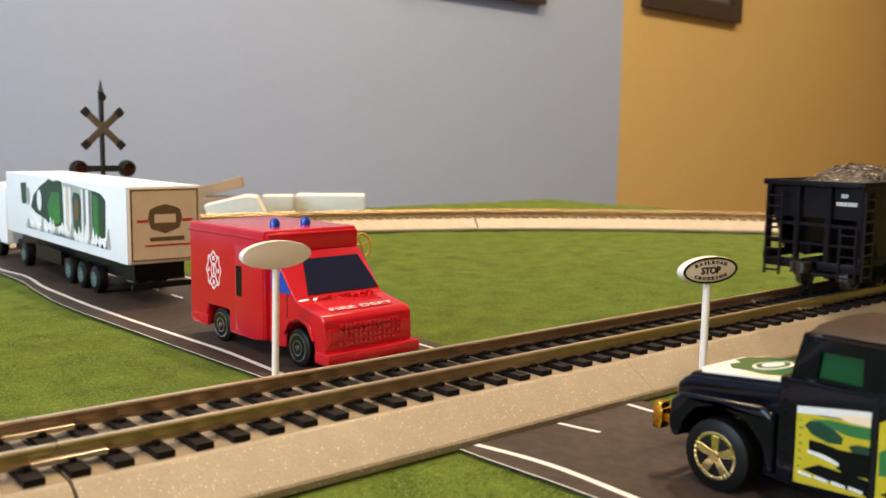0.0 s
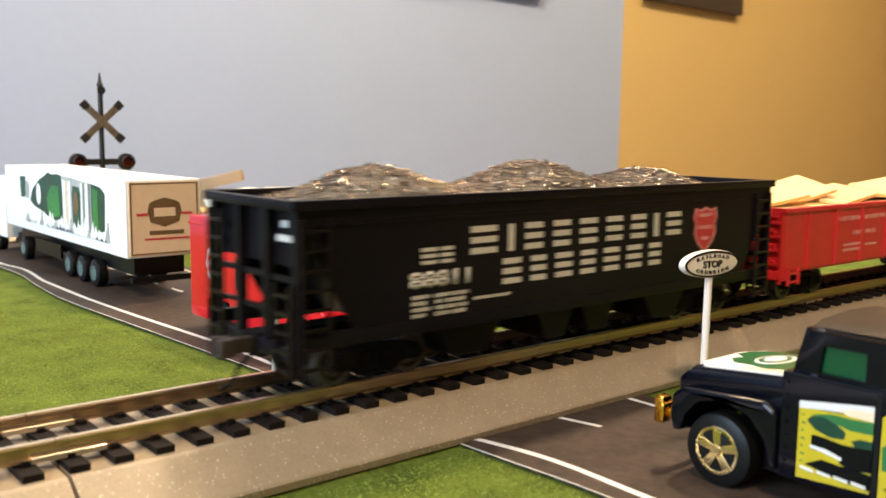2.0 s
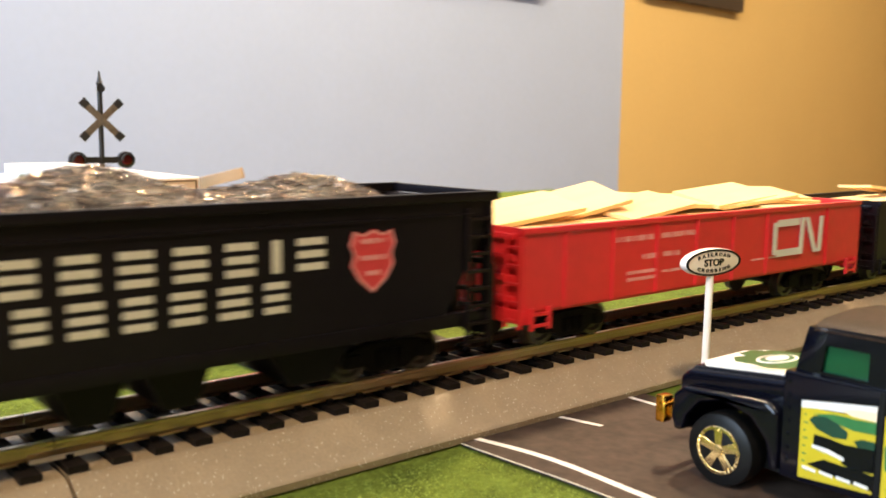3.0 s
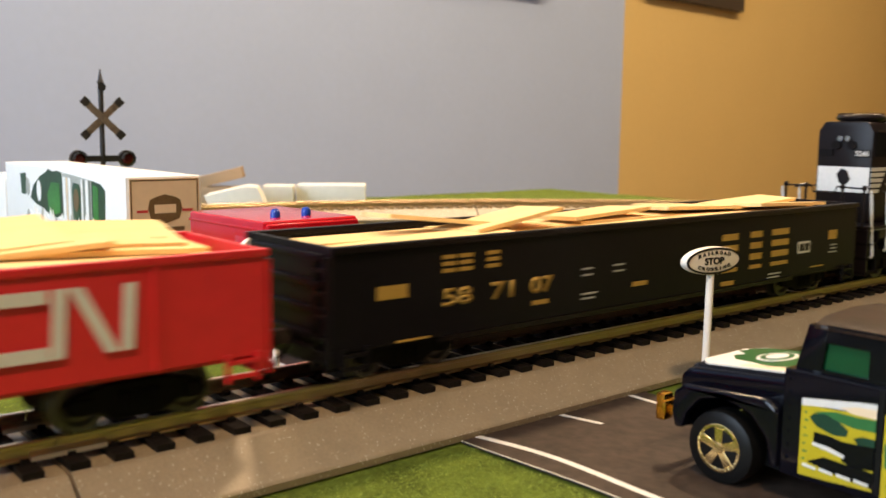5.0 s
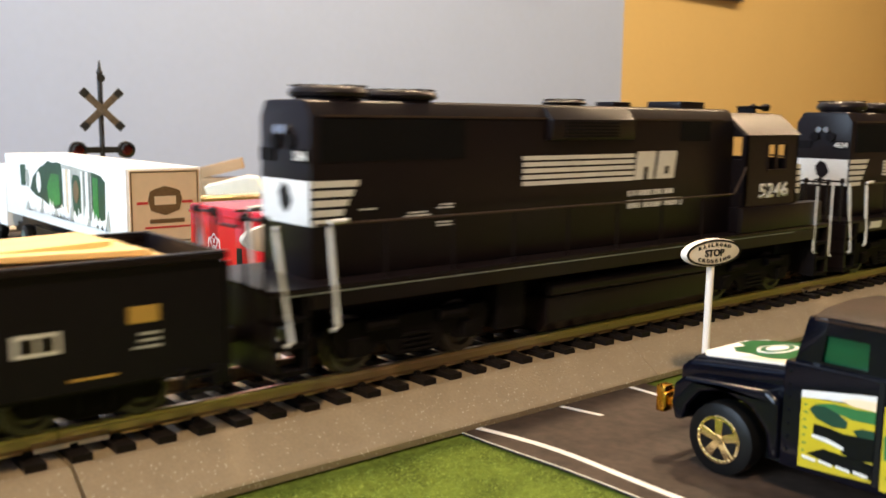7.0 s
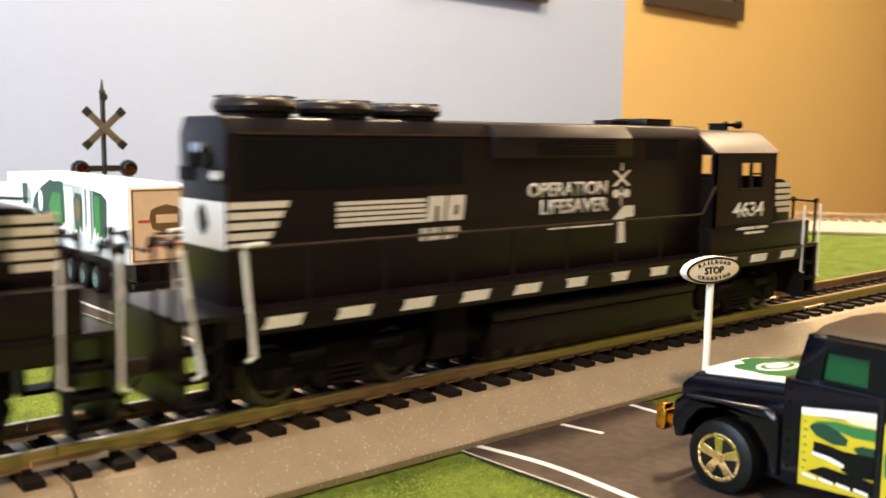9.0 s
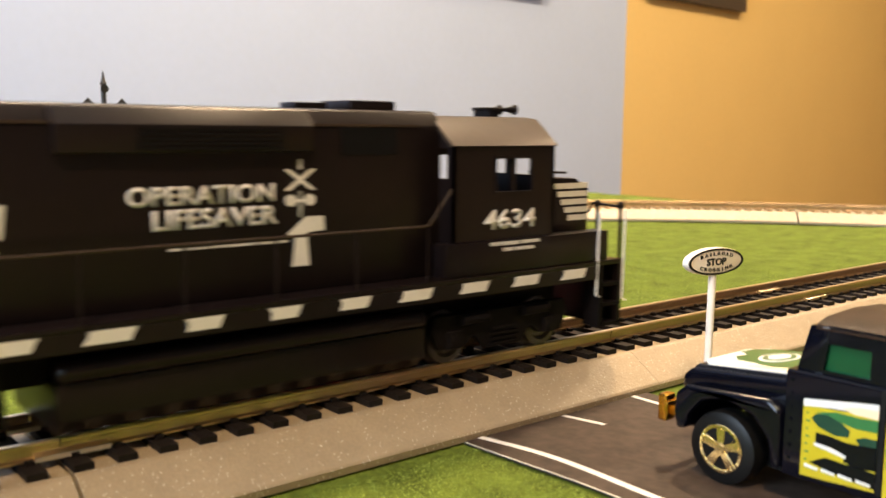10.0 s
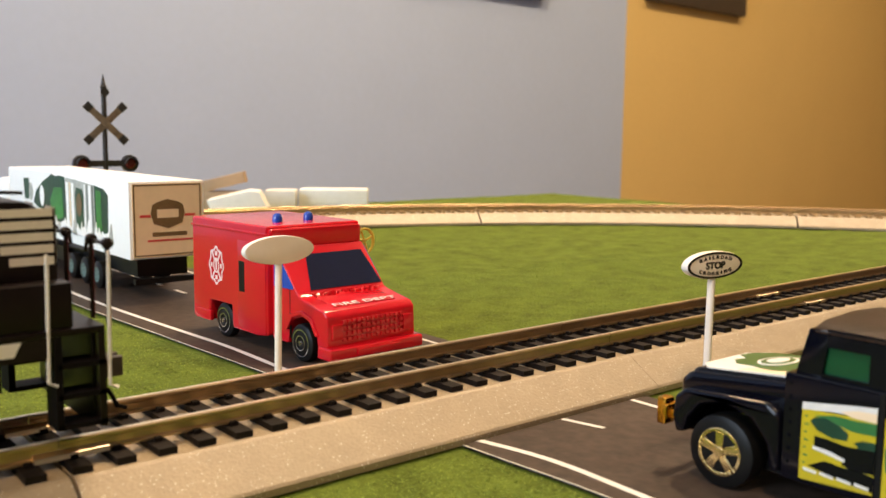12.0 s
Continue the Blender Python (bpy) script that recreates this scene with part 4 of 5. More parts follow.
            for k in range(4):
                part("leaf_spring", bx(B(), xc - 4.2, xc + 4.2, y0 - 0.7, y1 + 0.7, 3.4 + k * 1.2, 4.0 + k * 1.2), BLACK_MATT, tr)
            for d in (-14, 6):
                part("brake_cylinder", lathe(B(), "x", (xc + d, s * 13.8, 10.6), [(0, 1.3), (8, 1.3)], 10), BLACK_MATT, tr)
        for d in (-15.5, 15.5):
            wheelset(tr, xc + d, 5.85)
    # handrails and stanchions
    for s in (-1, 1):
        y = s * (W - 0.2)
        part("handrail", tube(B(), [(-3, y, 33.4), (cab0 - 10, y, 33.4), (cab0 - 8, y, 33.6), (cab0 - 1, s * 16.2, 41)], 0.34), CAB_ROOF, car, "thin handrail")
        x = 14.0
        while x < cab0 - 4:
            part("stanchion", tube(B(), [(x, y, 20), (x, y, 33.4)], 0.3, 5), BLACK, car)
            x += 18.5
        for xq, i in ((-12, 1), (0.2, 1), (plat + 1.0, -1), (plat - 9.0, -1)):
            end = xq in (-12, plat + 1.0)
            lean = (3.2 if end else 1.8) if xq < 5 else 0.4
            low = 10.6 if end else 12.4
            pts = [(xq + i * 4.2, y, 34.0), (xq, y, 33.8), (xq, y, 32.5), (xq + i * lean * 0.35, y, 25), (xq + i * lean, y, low), (xq + i * (lean - 1.4), y, low - 0.6)]
            part("grab_rail", tube(B(), pts[0 if xq == 0.2 else 1:], 0.55 if xq < 5 else 0.34, 8), WHITE_INK, car, "white grab rail")
    for x in (-13.2, plat + 1.6):
        part("end_rail", tube(B(), [(x, -15, 34.5), (x, -5, 34.8), (x, -4, 32.5), (x, 4, 32.5), (x, 5, 34.8), (x, 15, 34.5)], 0.35), BLACK, car)
        for y in (-15, -7, 7, 15):
            bm = tube(B(), [(x - 0.1, y, 20.5), (x, y, 34.6)], 0.45, 6)
            lathe(bm, "y", (x, y, 34.8), [(-0.8, 0.5), (-0.4, 1.0), (0.4, 1.0), (0.8, 0.5)], 10)
            part("end_stanchion", bm, BLACK, car, "black post with a round eye")
    lettering("number", number, WHITE_INK, car, (cab0 + 0.55 * (cab1 - cab0), -cw, 33.6), 16.5, 4.6, SIDE, "white cab number")
    lettering("number", number, WHITE_INK, car, (-0.5, -7, 46.6), 5, 2.0, END_W, "white end number")
    return car


def bar_logo(car, x0, x1, x2, z0, z1, y):
    """Five stripes and two slanted blocks."""
    bm = B()
    h = (z1 - z0) / 5
    for k in range(5):
        bx(bm, x0, x1, y - 0.14, y, z0 + k * h, z0 + k * h + h * 0.66)
    w = (x2 - x1) / 2
    for k in range(2):
        xa = x1 + 0.2 + k * w
        pr(bm, [(xa, z0 + 0.1), (xa + w * 0.86, z0 + 0.1), (xa + w, z1), (xa + w * 0.14, z1)], "y", y - 0.15, y - 0.01)
    part("logo", bm, WHITE_INK, car, "white striped bar with two blocks")
    bm = B()
    for k in range(2):
        pr(bm, [(x1 + 0.2 + k * w + w * 0.4, z0 + (1.4 if k else 0.1)), (x1 + 0.2 + k * w + w * 0.58, z0 + (1.4 if k else 0.1)), (x1 + 0.2 + k * w + w * 0.62, z0 + 3.6), (x1 + 0.2 + k * w + w * 0.45, z0 + 3.6)], "y", y - 0.22, y - 0.14)
    part("logo_gap", bm, BLACK, car)


def loco_rear():
    car = loco("diesel_locomotive", "black diesel locomotive with white striped ends and two large fans", 197, 148.5, 177.0, 190.5, [(11, 8.3, 3.0), (30, 8.3, 2.6), (85, 5.5, 1.6)], (2, 41, 45.5, 54.2), (68, 100), "5246", False)
    bar_logo(car, 59.8, 102, 120.7, 38.4, 46.2, -10.5)
    for xa, xb, z, h in ((100, 120, 34.0, 1.6), (100, 124, 30.6, 2.4), (25, 30, 33.6, 0.4), (24, 31, 32.9, 0.4), (34, 38, 35, 0.4), (33, 38, 34.3, 0.4), (33, 37, 31, 0.4), (33, 38, 30.3, 0.4), (12, 16, 35, 0.4)):
        bm = B()
        ticks(bm, xa, xb, z, z + h, -10.5, int(xa + z))
        part("small_print", bm, WHITE_INK, car)
    part("sill_line", bx(B(), -10, 175, -17.45, -17.3, 19.7, 20.0), GREY_DARK, car, "dull grey sill line")
    return car


def loco_front():
    car = loco("diesel_locomotive", "black diesel locomotive with white safety stripes along the sill", 208, 151.8, 183.7, 203, [(12, 8.3, 4.0), (31, 8.3, 3.7), (50, 8.3, 3.5)], (3, 59, 44, 53.8), (68, 118), "4634", True)
    y = -10.5
    bar_logo(car, 24.8, 48.5, 60.0, 35.4, 41.2, y)
    lettering("slogan", "OPERATION", WHITE_INK, car, (95.2, y, 41.6), 29.5, 3.6, SIDE, "white slogan")
    lettering("slogan", "LIFESAVER", WHITE_INK, car, (97.8, y, 37.2), 25.6, 3.8, SIDE, "white slogan")
    bm = B()
    for s in (-1, 1):
        pr(bm, [(115.8 - s * 3 - 0.7, 41.8), (115.8 - s * 3 + 0.7, 41.8), (115.8 + s * 3 + 0.7, 46), (115.8 + s * 3 - 0.7, 46)], "y", y - 0.14 - 0.01 * s, y)
    bx(bm, 115.4, 116.2, y - 0.12, y, 46, 48)
    bx(bm, 112.6, 119, y - 0.13, y, 39.4, 40.0)
    pr(bm, oval(1.3, 1.2, 12, 113.6, 39.8), "y", y - 0.15, y), pr(bm, oval(1.3, 1.2, 12, 118, 39.8), "y", y - 0.15, y)
    pr(bm, [(113.8, 26.4), (117.8, 26.4), (117.2, 33.2), (121.4, 33.4), (121.2, 36.4), (117, 36.4), (112.6, 33.0), (114.6, 32.6)], "y", y - 0.14, y)
    part("crossing_symbol", bm, WHITE_INK, car, "white crossing gate symbol")
    bm = B()
    bx(bm, 115.5, 116.1, y - 0.12, y, 36.4, 41.6)
    part("symbol_post", bm, GREY_INK, car)
    for xa, xb, z, h in ((47, 58.4, 32.8, 1.1), (47, 58.4, 31.2, 1.2), (88, 113, 31.4, 0.3), (162, 178, 27.6, 0.7), (166, 176, 26.2, 0.6)):
        bm = B()
        ticks(bm, xa, xb, z, z + h + 0.2, y if xa < 150 else -16.8, int(xa + z))
        part("small_print", bm, WHITE_INK, car)
    x, k = 3.6, 0
    while x < 198:
        worn = (0, 0, 0, 0.2, 0, 1.4, 1.8, 1.2, 0, 0.3, 0, 0, 0)[k % 13]
        part("safety_stripe", pr(B(), [(x + worn * 1.4, 17.6), (x + 8.2, 17.6), (x + 9.4, 19.9), (x + 1.2 + worn * 0.4, 19.9), (x + 1.0 + worn, 18.9)], "y", -17.45, -17.3), WHITE_INK, car, "worn white safety stripe")
        x += 16.5
        k += 1
    return car


HOPPER, RED_GON, BLACK_GON, LOCO_A, LOCO_B = hopper(), red_gondola(), black_gondola(), loco_rear(), loco_front()
TRAIN = [(HOPPER, 0.0), (RED_GON, 178.0), (BLACK_GON, 354.4), (LOCO_A, 590.8), (LOCO_B, 812.0)]


# ---- road vehicles ----
def toy_wheel(parent, c, r, w, side, rim, spokes=5, rimr=0.62):
    """A tyre with its spoked rim; side is -1 or 1 along x."""
    ty = part("tyre", lathe(B(), "x", (0, 0, 0), [(-w / 2, r * 0.8), (-w / 2 + 0.5, r * 0.97), (-w / 4, r), (w / 4, r), (w / 2 - 0.5, r * 0.97), (w / 2, r * 0.8), (w / 2 - 0.1, r * rimr), (-w / 2 + 0.1, r * rimr)], 28), TYRE, parent, "black tyre", m=mm(*c))
    bm = B()
    s = side
    n, ro, ri = 28, r * rimr, r * rimr * 0.84
    for k in range(n):
        a, c2 = 2 * math.pi * k / n, 2 * math.pi * (k + 1) / n
        pr(bm, [(ro * math.cos(a), ro * math.sin(a)), (ro * math.cos(c2), ro * math.sin(c2)), (ri * math.cos(c2), ri * math.sin(c2)), (ri * math.cos(a), ri * math.sin(a))], "x", *sorted((s * (w / 2 - 1.0), s * (w / 2 + 0.2))))
    for k in range(spokes):
        a = 2 * math.pi * k / spokes + 0.3
        d, nn = Vector((math.cos(a), math.sin(a))), Vector((-math.sin(a), math.cos(a)))
        w0, w1 = r * 0.10, r * 0.14
        pts = [d * r * 0.08 + nn * w0, d * ri + nn * w1, d * ri - nn * w1, d * r * 0.08 - nn * w0]
        pr(bm, [(q.x, q.y) for q in pts], "x", *sorted((s * (w / 2 - 0.9), s * (w / 2 + 0.1))))
    lathe(bm, "x", (0, 0, 0), [(s * (w / 2 - 0.9), r * 0.2), (s * (w / 2 + 0.35), r * 0.15)], 12)
    part("rim", bm, rim, ty, "spoked rim", bevel=0.12, seg=1)
    part("wheel_disc", lathe(B(), "x", (0, 0, 0), [(s * (w / 2 - 1.6), r * rimr), (s * (w / 2 - 1.1), r * rimr * 0.98)], 24), TYRE, ty)


def ring_wheel(parent, c, r, w, s):
    """A small tyre with a turned hub of bright rings."""
    ty = part("tyre", lathe(B(), "x", (0, 0, 0), [(-w / 2, r * 0.8), (-w / 2 + 0.5, r * 0.97), (-w / 4, r), (w / 4, r), (w / 2 - 0.5, r * 0.97), (w / 2, r * 0.8), (w / 2 - 0.1, r * 0.6), (-w / 2 + 0.1, r * 0.6)], 28), TYRE, parent, "black tyre", m=mm(*c))
    for r0, r1, out in ((0.66, 0.74, 0.12), (0.34, 0.42, 0.2)):
        bm = B()
        n = 28
        for k in range(n):
            a, c2 = 2 * math.pi * k / n, 2 * math.pi * (k + 1) / n
            pr(bm, [(r * q * math.cos(e2), r * q * math.sin(e2)) for q, e2 in ((r1, a), (r1, c2), (r0, c2), (r0, a))], "x", *sorted((s * (w / 2 - 0.4), s * (w / 2 + out))))
        part("hub_ring", bm, CHROME, ty, "bright hub ring")
    bm = B()
    for k in range(12):
        a = k * math.pi / 6
        d, nn = Vector((math.cos(a), math.sin(a))), Vector((-math.sin(a), math.cos(a)))
        pr(bm, [tuple(q) for q in (d * r * 0.4 + nn * 0.16, d * r * 0.66 + nn * 0.26, d * r * 0.66 - nn * 0.26, d * r * 0.4 - nn * 0.16)], "x", *sorted((s * (w / 2 - 0.5), s * (w / 2 - 0.05))))
    part("hub_spokes", bm, WHEEL_STEEL, ty)
    part("hub_cap", lathe(B(), "x", (0, 0, 0), [(s * (w / 2 - 0.6), r * 0.2), (s * (w / 2 + 0.4), r * 0.14)], 12), CHROME, ty)


def fire_truck():
    th = thing("fire_truck", "red toy fire department van with blue roof lights on the road", "fire truck", m=mm(149.5, 119.5, 0.45, rz=3.4))
    W, WL = 17.0, 18.0

    rear = [(0, 4.5), (0, 38.4), (-46, 38.4), (-46, 5.0), (-40, 4.2)] + [(-18 - 7.5, 4.2), (-18 - 7.0, 11.5), (-18 + 6.5, 11.5), (-18 + 7.5, 4.5)]
    part("box_body", pr(B(), rear, "x", -WL, W), RED_PAINT, th, "glossy red box body", bevel=1.1, seg=3)
    part("box_panel", bx(B(), -WL - 0.25, -WL + 0.4, -45.5, -29.5, 5.6, 33), RED_PAINT, th, bevel=0.4)
    part("roof_lip", bx(B(), -WL - 0.3, W + 0.3, -46.4, 0.3, 35.2, 36.2), RED_PAINT, th, bevel=0.4)
    part("side_window", bx(B(), -WL - 0.32, -WL, -33.6, -30.4, 17, 26.5), TYRE, th, "dark window slot")
    part("wheel_step", bx(B(), -WL - 0.3, -WL + 1, -12, -2, 4.6, 8), RED_PAINT, th, bevel=0.4)
    # cab: door part, windscreen, hood and nose
    cw = 16.2
    cab = [(-46, 4.2), (-46, 31.6), (-48.4, 32.0), (-60.2, 19.0), (-62.0, 18.4), (-72.6, 16.4), (-74.2, 14.8), (-74.6, 5.2), (-69.6, 4.4), (-69.0, 8.5), (-66.5, 12), (-62, 13.2), (-57.5, 12), (-55, 8.5), (-54.4, 4.2)]
    part("cab", pr(B(), cab, "x", -cw, cw), RED_PAINT, th, "glossy red cab and hood", bevel=0.7, seg=3)
    a, c = Vector((0.4, -50.6, 29.6)), Vector((0.4, -59.2, 20.1))
    off = Vector((0, -0.73, 0.68)) * 0.25
    bm = B()
    v = [bm.verts.new(p) for p in (a + off + Vector((-7.6, 0, 0)), a + off + Vector((13.3, 0, 0)), c + off + Vector((15.0, 0, 0)), c + off + Vector((-11.6, 0, 0)))]
    w = [bm.verts.new(q.co - off * 3) for q in v]
    bm.faces.new(v), bm.faces.new(w[::-1])
    for i in range(4):
        bm.faces.new((v[i], v[(i + 1) % 4], w[(i + 1) % 4], w[i]))
    part("windscreen", bm, DARK_GLASS, th, "dark blue windscreen")
    for s in (-1, 1):
        part("door_window", pr(B(), [(-47.4, 20.6), (-47.4, 30.4), (-49.4, 30.4), (-57.4, 21.4), (-57.4, 20.6)], "x", *sorted((s * (cw + 0.15), s * (cw - 0.5)))), BLUE_PLASTIC, th, "blue door window")
        part("door_seam", bx(B(), *sorted((s * (cw + 0.08), s * (cw - 0.4))), -55.9, -55.6, 6, 21), TYRE, th)
        part("door_handle", bx(B(), *sorted((s * (cw + 0.4), s * cw)), -50, -48, 19.4, 20.2), RED_PAINT, th)
        part("fender", pr(B(), [(-55, 8.5), (-57.5, 12.4), (-62, 13.8), (-66.5, 12.4), (-69.2, 8.5), (-70.4, 8.8), (-67.3, 13.6), (-62, 15.2), (-56.5, 13.6), (-53.8, 8.8)], "x", *sorted((s * (cw + 0.7), s * (cw - 0.6)))), RED_PAINT, th, bevel=0.25, seg=1)
        part("headlight_bulge", bx(B(), *sorted((s * 14.8, s * 11.2)), -75.1, -74, 8, 12.6), RED_PAINT, th, bevel=0.4)
    part("bumper", bx(B(), -cw - 1.0, cw + 1.0, -77.4, -70.6, 2.6, 6.2), RED_PAINT, th, "red bumper", bevel=0.9, seg=3)
    part("bumper_lip", bx(B(), -8, 8, -78.0, -77, 3.4, 5.4), RED_PAINT, th, bevel=0.3)
    bm = B()
    for i in range(13):
        for k in range(4):
            x, z = -10.6 + i * 1.75, 8.0 + k * 1.7
            bx(bm, x - 0.62, x + 0.62, -75.1, -74.2, z - 0.58, z + 0.58)
    part("grille", bm, RED_PAINT, th, "red grille of small raised squares", bevel=0.15, seg=1)
    # hood: raised lid with print
    slope = math.degrees(math.atan2(2.0, 10.6))
    hood = mm(0, -61.5, 18.5) @ pose(0, 0, 0, slope, 0, 0)
    part("hood_ridge", bx(B(), -11.5, 11.5, -9.6, -0.8, -0.3, 0.25), RED_PAINT, th, bevel=0.2, m=hood)
    lettering("hood_text", "FIRE DEPT", PINK_WHITE, th, (0.5, -70.0, 17.28), 23, 1.9, pose(0, 0, 0, slope, 0, 0), "white worn hood lettering", 0.12, 0.0)
    rnd = random.Random(3)
    bm = B()
    for i in range(60):
        x, y = rnd.uniform(-12, 12), rnd.uniform(-62.2, -59.8)
        z = 18.5 + (y + 62) * 0.25
        bx(bm, x - 0.3, x + rnd.uniform(0.1, 0.6), y, y + 0.35, z, z + 0.6)
    part("wiper_tray", bm, RED_PAINT, th, "rough cast wiper tray")
    # upper box face over the windscreen
    part("box_brow", bx(B(), -WL + 0.6, W - 0.6, -47.6, -45, 31.6, 37.6), RED_PAINT, th, bevel=0.9, seg=3)
    for x in (-7.6, 4.0):
        part("beacon", lathe(B(), "z", (x, -36, 38.3), [(0, 1.6), (1.4, 1.65), (2.3, 1.3), (2.9, 0.6)], 16), BLUE_PLASTIC, th, "blue beacon")
    # emblem on the box side: an eight-lobed outline, a ring, crossed bars and a centre post
    bm = B()
    yc, zc = -16.0, 23.4

    def loop(f, w, n=48):
        for k in range(n):
            a, c2 = 2 * math.pi * k / n, 2 * math.pi * (k + 1) / n
            pr(bm, [(yc + f(q) * 0.84 * math.cos(q) * e2, zc + f(q) * 1.12 * math.sin(q) * e2) for q, e2 in ((a, 1.0), (c2, 1.0), (c2, 1 - w), (a, 1 - w))], "x", -WL - 0.12, -WL + 0.1)
    loop(lambda q: 5.3 + 0.4 * math.cos(8 * q), 0.12, 64)
    loop(lambda q: 2.2, 0.22)
    for q in (0.9, math.pi - 0.9, -0.9, math.pi + 0.9):
        u, w2 = math.cos(q), math.sin(q)
        pr(bm, [(yc + r0 * u * 0.84 - e2 * w2, zc + r0 * w2 * 1.12 + e2 * u) for r0, e2 in ((1.6, 0.22), (5.0, 0.36), (5.0, -0.36), (1.6, -0.22))], "x", -WL - 0.14, -WL + 0.1)
    for za, zb, hw in ((3.2, 4.6, 0.6), (-4.6, -3.2, 0.6), (-1.4, 1.8, 0.4)):
        bx(bm, -WL - 0.15, -WL + 0.1, yc - hw, yc + hw, zc + za, zc + zb)
    for q in (-3.4, 2.6):
        bx(bm, -WL - 0.15, -WL + 0.1, yc + q, yc + q + 0.8, zc - 0.7, zc + 0.7)
    part("emblem", bm, PINK_WHITE, th, "white fire service emblem")
    # yellow hand wheel beside the cab
    bm = B()
    n = 24
    tube(bm, [(W + 3.2 + 3.7 * math.cos(2 * math.pi * k / n), -44.5, 31.2 + 4.1 * math.sin(2 * math.pi * k / n)) for k in range(n + 1)], 0.5, 6)
    for k in range(4):
        a = k * math.pi / 2 + 0.4
        tube(bm, [(W + 3.2, -44.5, 31.2), (W + 3.2 + 3.6 * math.cos(a), -44.5, 31.2 + 4.0 * math.sin(a))], 0.35, 5)
    bx(bm, W - 1, W + 3.5, -44.8, -42, 30.6, 31.8)
    part("hand_wheel", bm, YELLOW_PLASTIC, th, "yellow spoked hand wheel")
    for yc in (-18, -62):
        for s in (-1, 1):
            ring_wheel(th, (s * 15.0, yc, 5.6), 5.6, 3.6, s)


def semi_trailer():
    th = thing("semi_trailer_truck", "white model box trailer with green printed side on the road", "truck", m=mm(132.8, 178, 0.45))
    L, W = 167, 30.8
    part("box", bx(B(), 0, W, 0, L, 16.2, 46.6), TRAILER_WHITE, th, "white trailer box", bevel=0.5)
    part("rear_door", bx(B(), 1.2, W - 1.2, -0.35, 0.2, 17.0, 45.8), TRAILER_BEIGE, th, "beige rear doors")
    bm = B()
    for x0, x1, z0, z1 in ((1.6, 2.1, 17.4, 45.4), (W - 2.1, W - 1.6, 17.4, 45.4), (2.1, W - 2.1, 17.4, 17.9), (2.1, W - 2.1, 44.9, 45.4)):
        bx(bm, x0, x1, -0.45, -0.3, z0, z1)
    part("door_border", bm, BROWN_INK, th, "brown border line")
    crest = [(9.2, 37.4), (11, 38.4), (W / 2, 39.6), (W - 11, 38.4), (W - 9.2, 37.4), (W - 8.4, 34), (W - 9.6, 30), (W / 2, 28), (9.6, 30), (8.4, 34)]
    part("crest", pr(B(), crest, "y", -0.47, -0.3), BROWN_INK, th, "brown crest emblem")
    part("crest_field", bx(B(), 11.0, W - 11, -0.52, -0.45, 32.2, 35.6), TRAILER_BEIGE, th)
    for xa, xb, za, zb in ((4.0, 8.4, 32.6, 33.6), (W - 8.4, W - 4.0, 32.6, 33.6), (7.0, W - 5.0, 23.0, 23.7)):
        part("red_bar", bx(B(), xa, xb, -0.46, -0.3, za, zb), RED_INK, th, "red printed bar")
    part("script_bar", bx(B(), 9.0, W - 7.6, -0.46, -0.3, 25.0, 26.6), BROWN_INK, th, "unreadable script as a bar")
    # printed side: a bottle, a pale label, a dark glass and a splash along the foot
    x = -0.12
    part("green_print", pr(B(), [(124, 31), (119, 37), (108, 42), (100, 44), (95, 45.8), (89, 45), (82, 45.6), (76, 45), (75, 26), (84, 24.4), (92, 24), (103, 27), (116, 28.6)], "x", x, 0.1), GREEN_DARK, th, "green bottle-shaped print")
    part("green_light", pr(B(), [(96, 26.5), (97, 34), (91, 40), (80, 40), (79, 27), (86, 25.6)], "x", x - 0.08, 0.1), GREEN_INK, th, "bright green bottle shoulder")
    part("label_print", pr(B(), oval(3.4, 5.0, 18, 110, 35), "x", x - 0.1, 0.1), TRAILER_WHITE, th)
    part("green_blob", pr(B(), [(139, 32), (140, 42), (131, 42.5), (130, 37), (132, 32)], "x", x, 0.1), GREEN_DARK, th)
    part("label_print", pr(B(), oval(3.0, 4.4, 18, 128, 36), "x", x - 0.1, 0.1), GREY_INK, th)
    part("green_edge", pr(B(), [(23, 25), (22, 40), (27, 42.4), (38, 43.4), (38, 25), (32, 23)], "x", x, 0.1), GREEN_DARK, th)
    part("green_light", pr(B(), [(30, 25), (30, 41), (36, 41.6), (36, 26)], "x", x - 0.08, 0.1), GREEN_INK, th)
    part("grey_print", pr(B(), [(38, 23), (38, 43.3), (62, 44.6), (75, 45), (75, 24), (58, 22)], "x", x, 0.1), GREY_INK, th, "grey printed panel")
    for k, (ya, yb, ink) in enumerate(((39, 41, GREY_DARK), (42, 45, TRAILER_WHITE), (46, 47.5, GREY_DARK), (49, 50.5, TRAILER_WHITE), (64, 67, TRAILER_WHITE), (68, 70, TRAILER_BEIGE), (71, 74, TRAILER_WHITE))):
        part("stripe_print", bx(B(), x - 0.1, 0, ya, yb, 23 + 0.4 * (k % 3), 43.2), ink, th)
    part("dark_glass_print", pr(B(), [(52, 25), (51, 38), (53, 41), (60, 41.4), (62, 38), (61, 25), (57, 23.6)], "x", x - 0.14, 0), GREEN_DARK, th)
    part("label_disc", pr(B(), oval(3.4, 5.0, 18, 56.6, 34), "x", x - 0.28, 0), BROWN_INK, th)
    rnd = random.Random(8)
    for k in range(26):
        yk, wk, hk = 20 + k * 4.3, rnd.uniform(2, 4.5), rnd.uniform(3, 8)
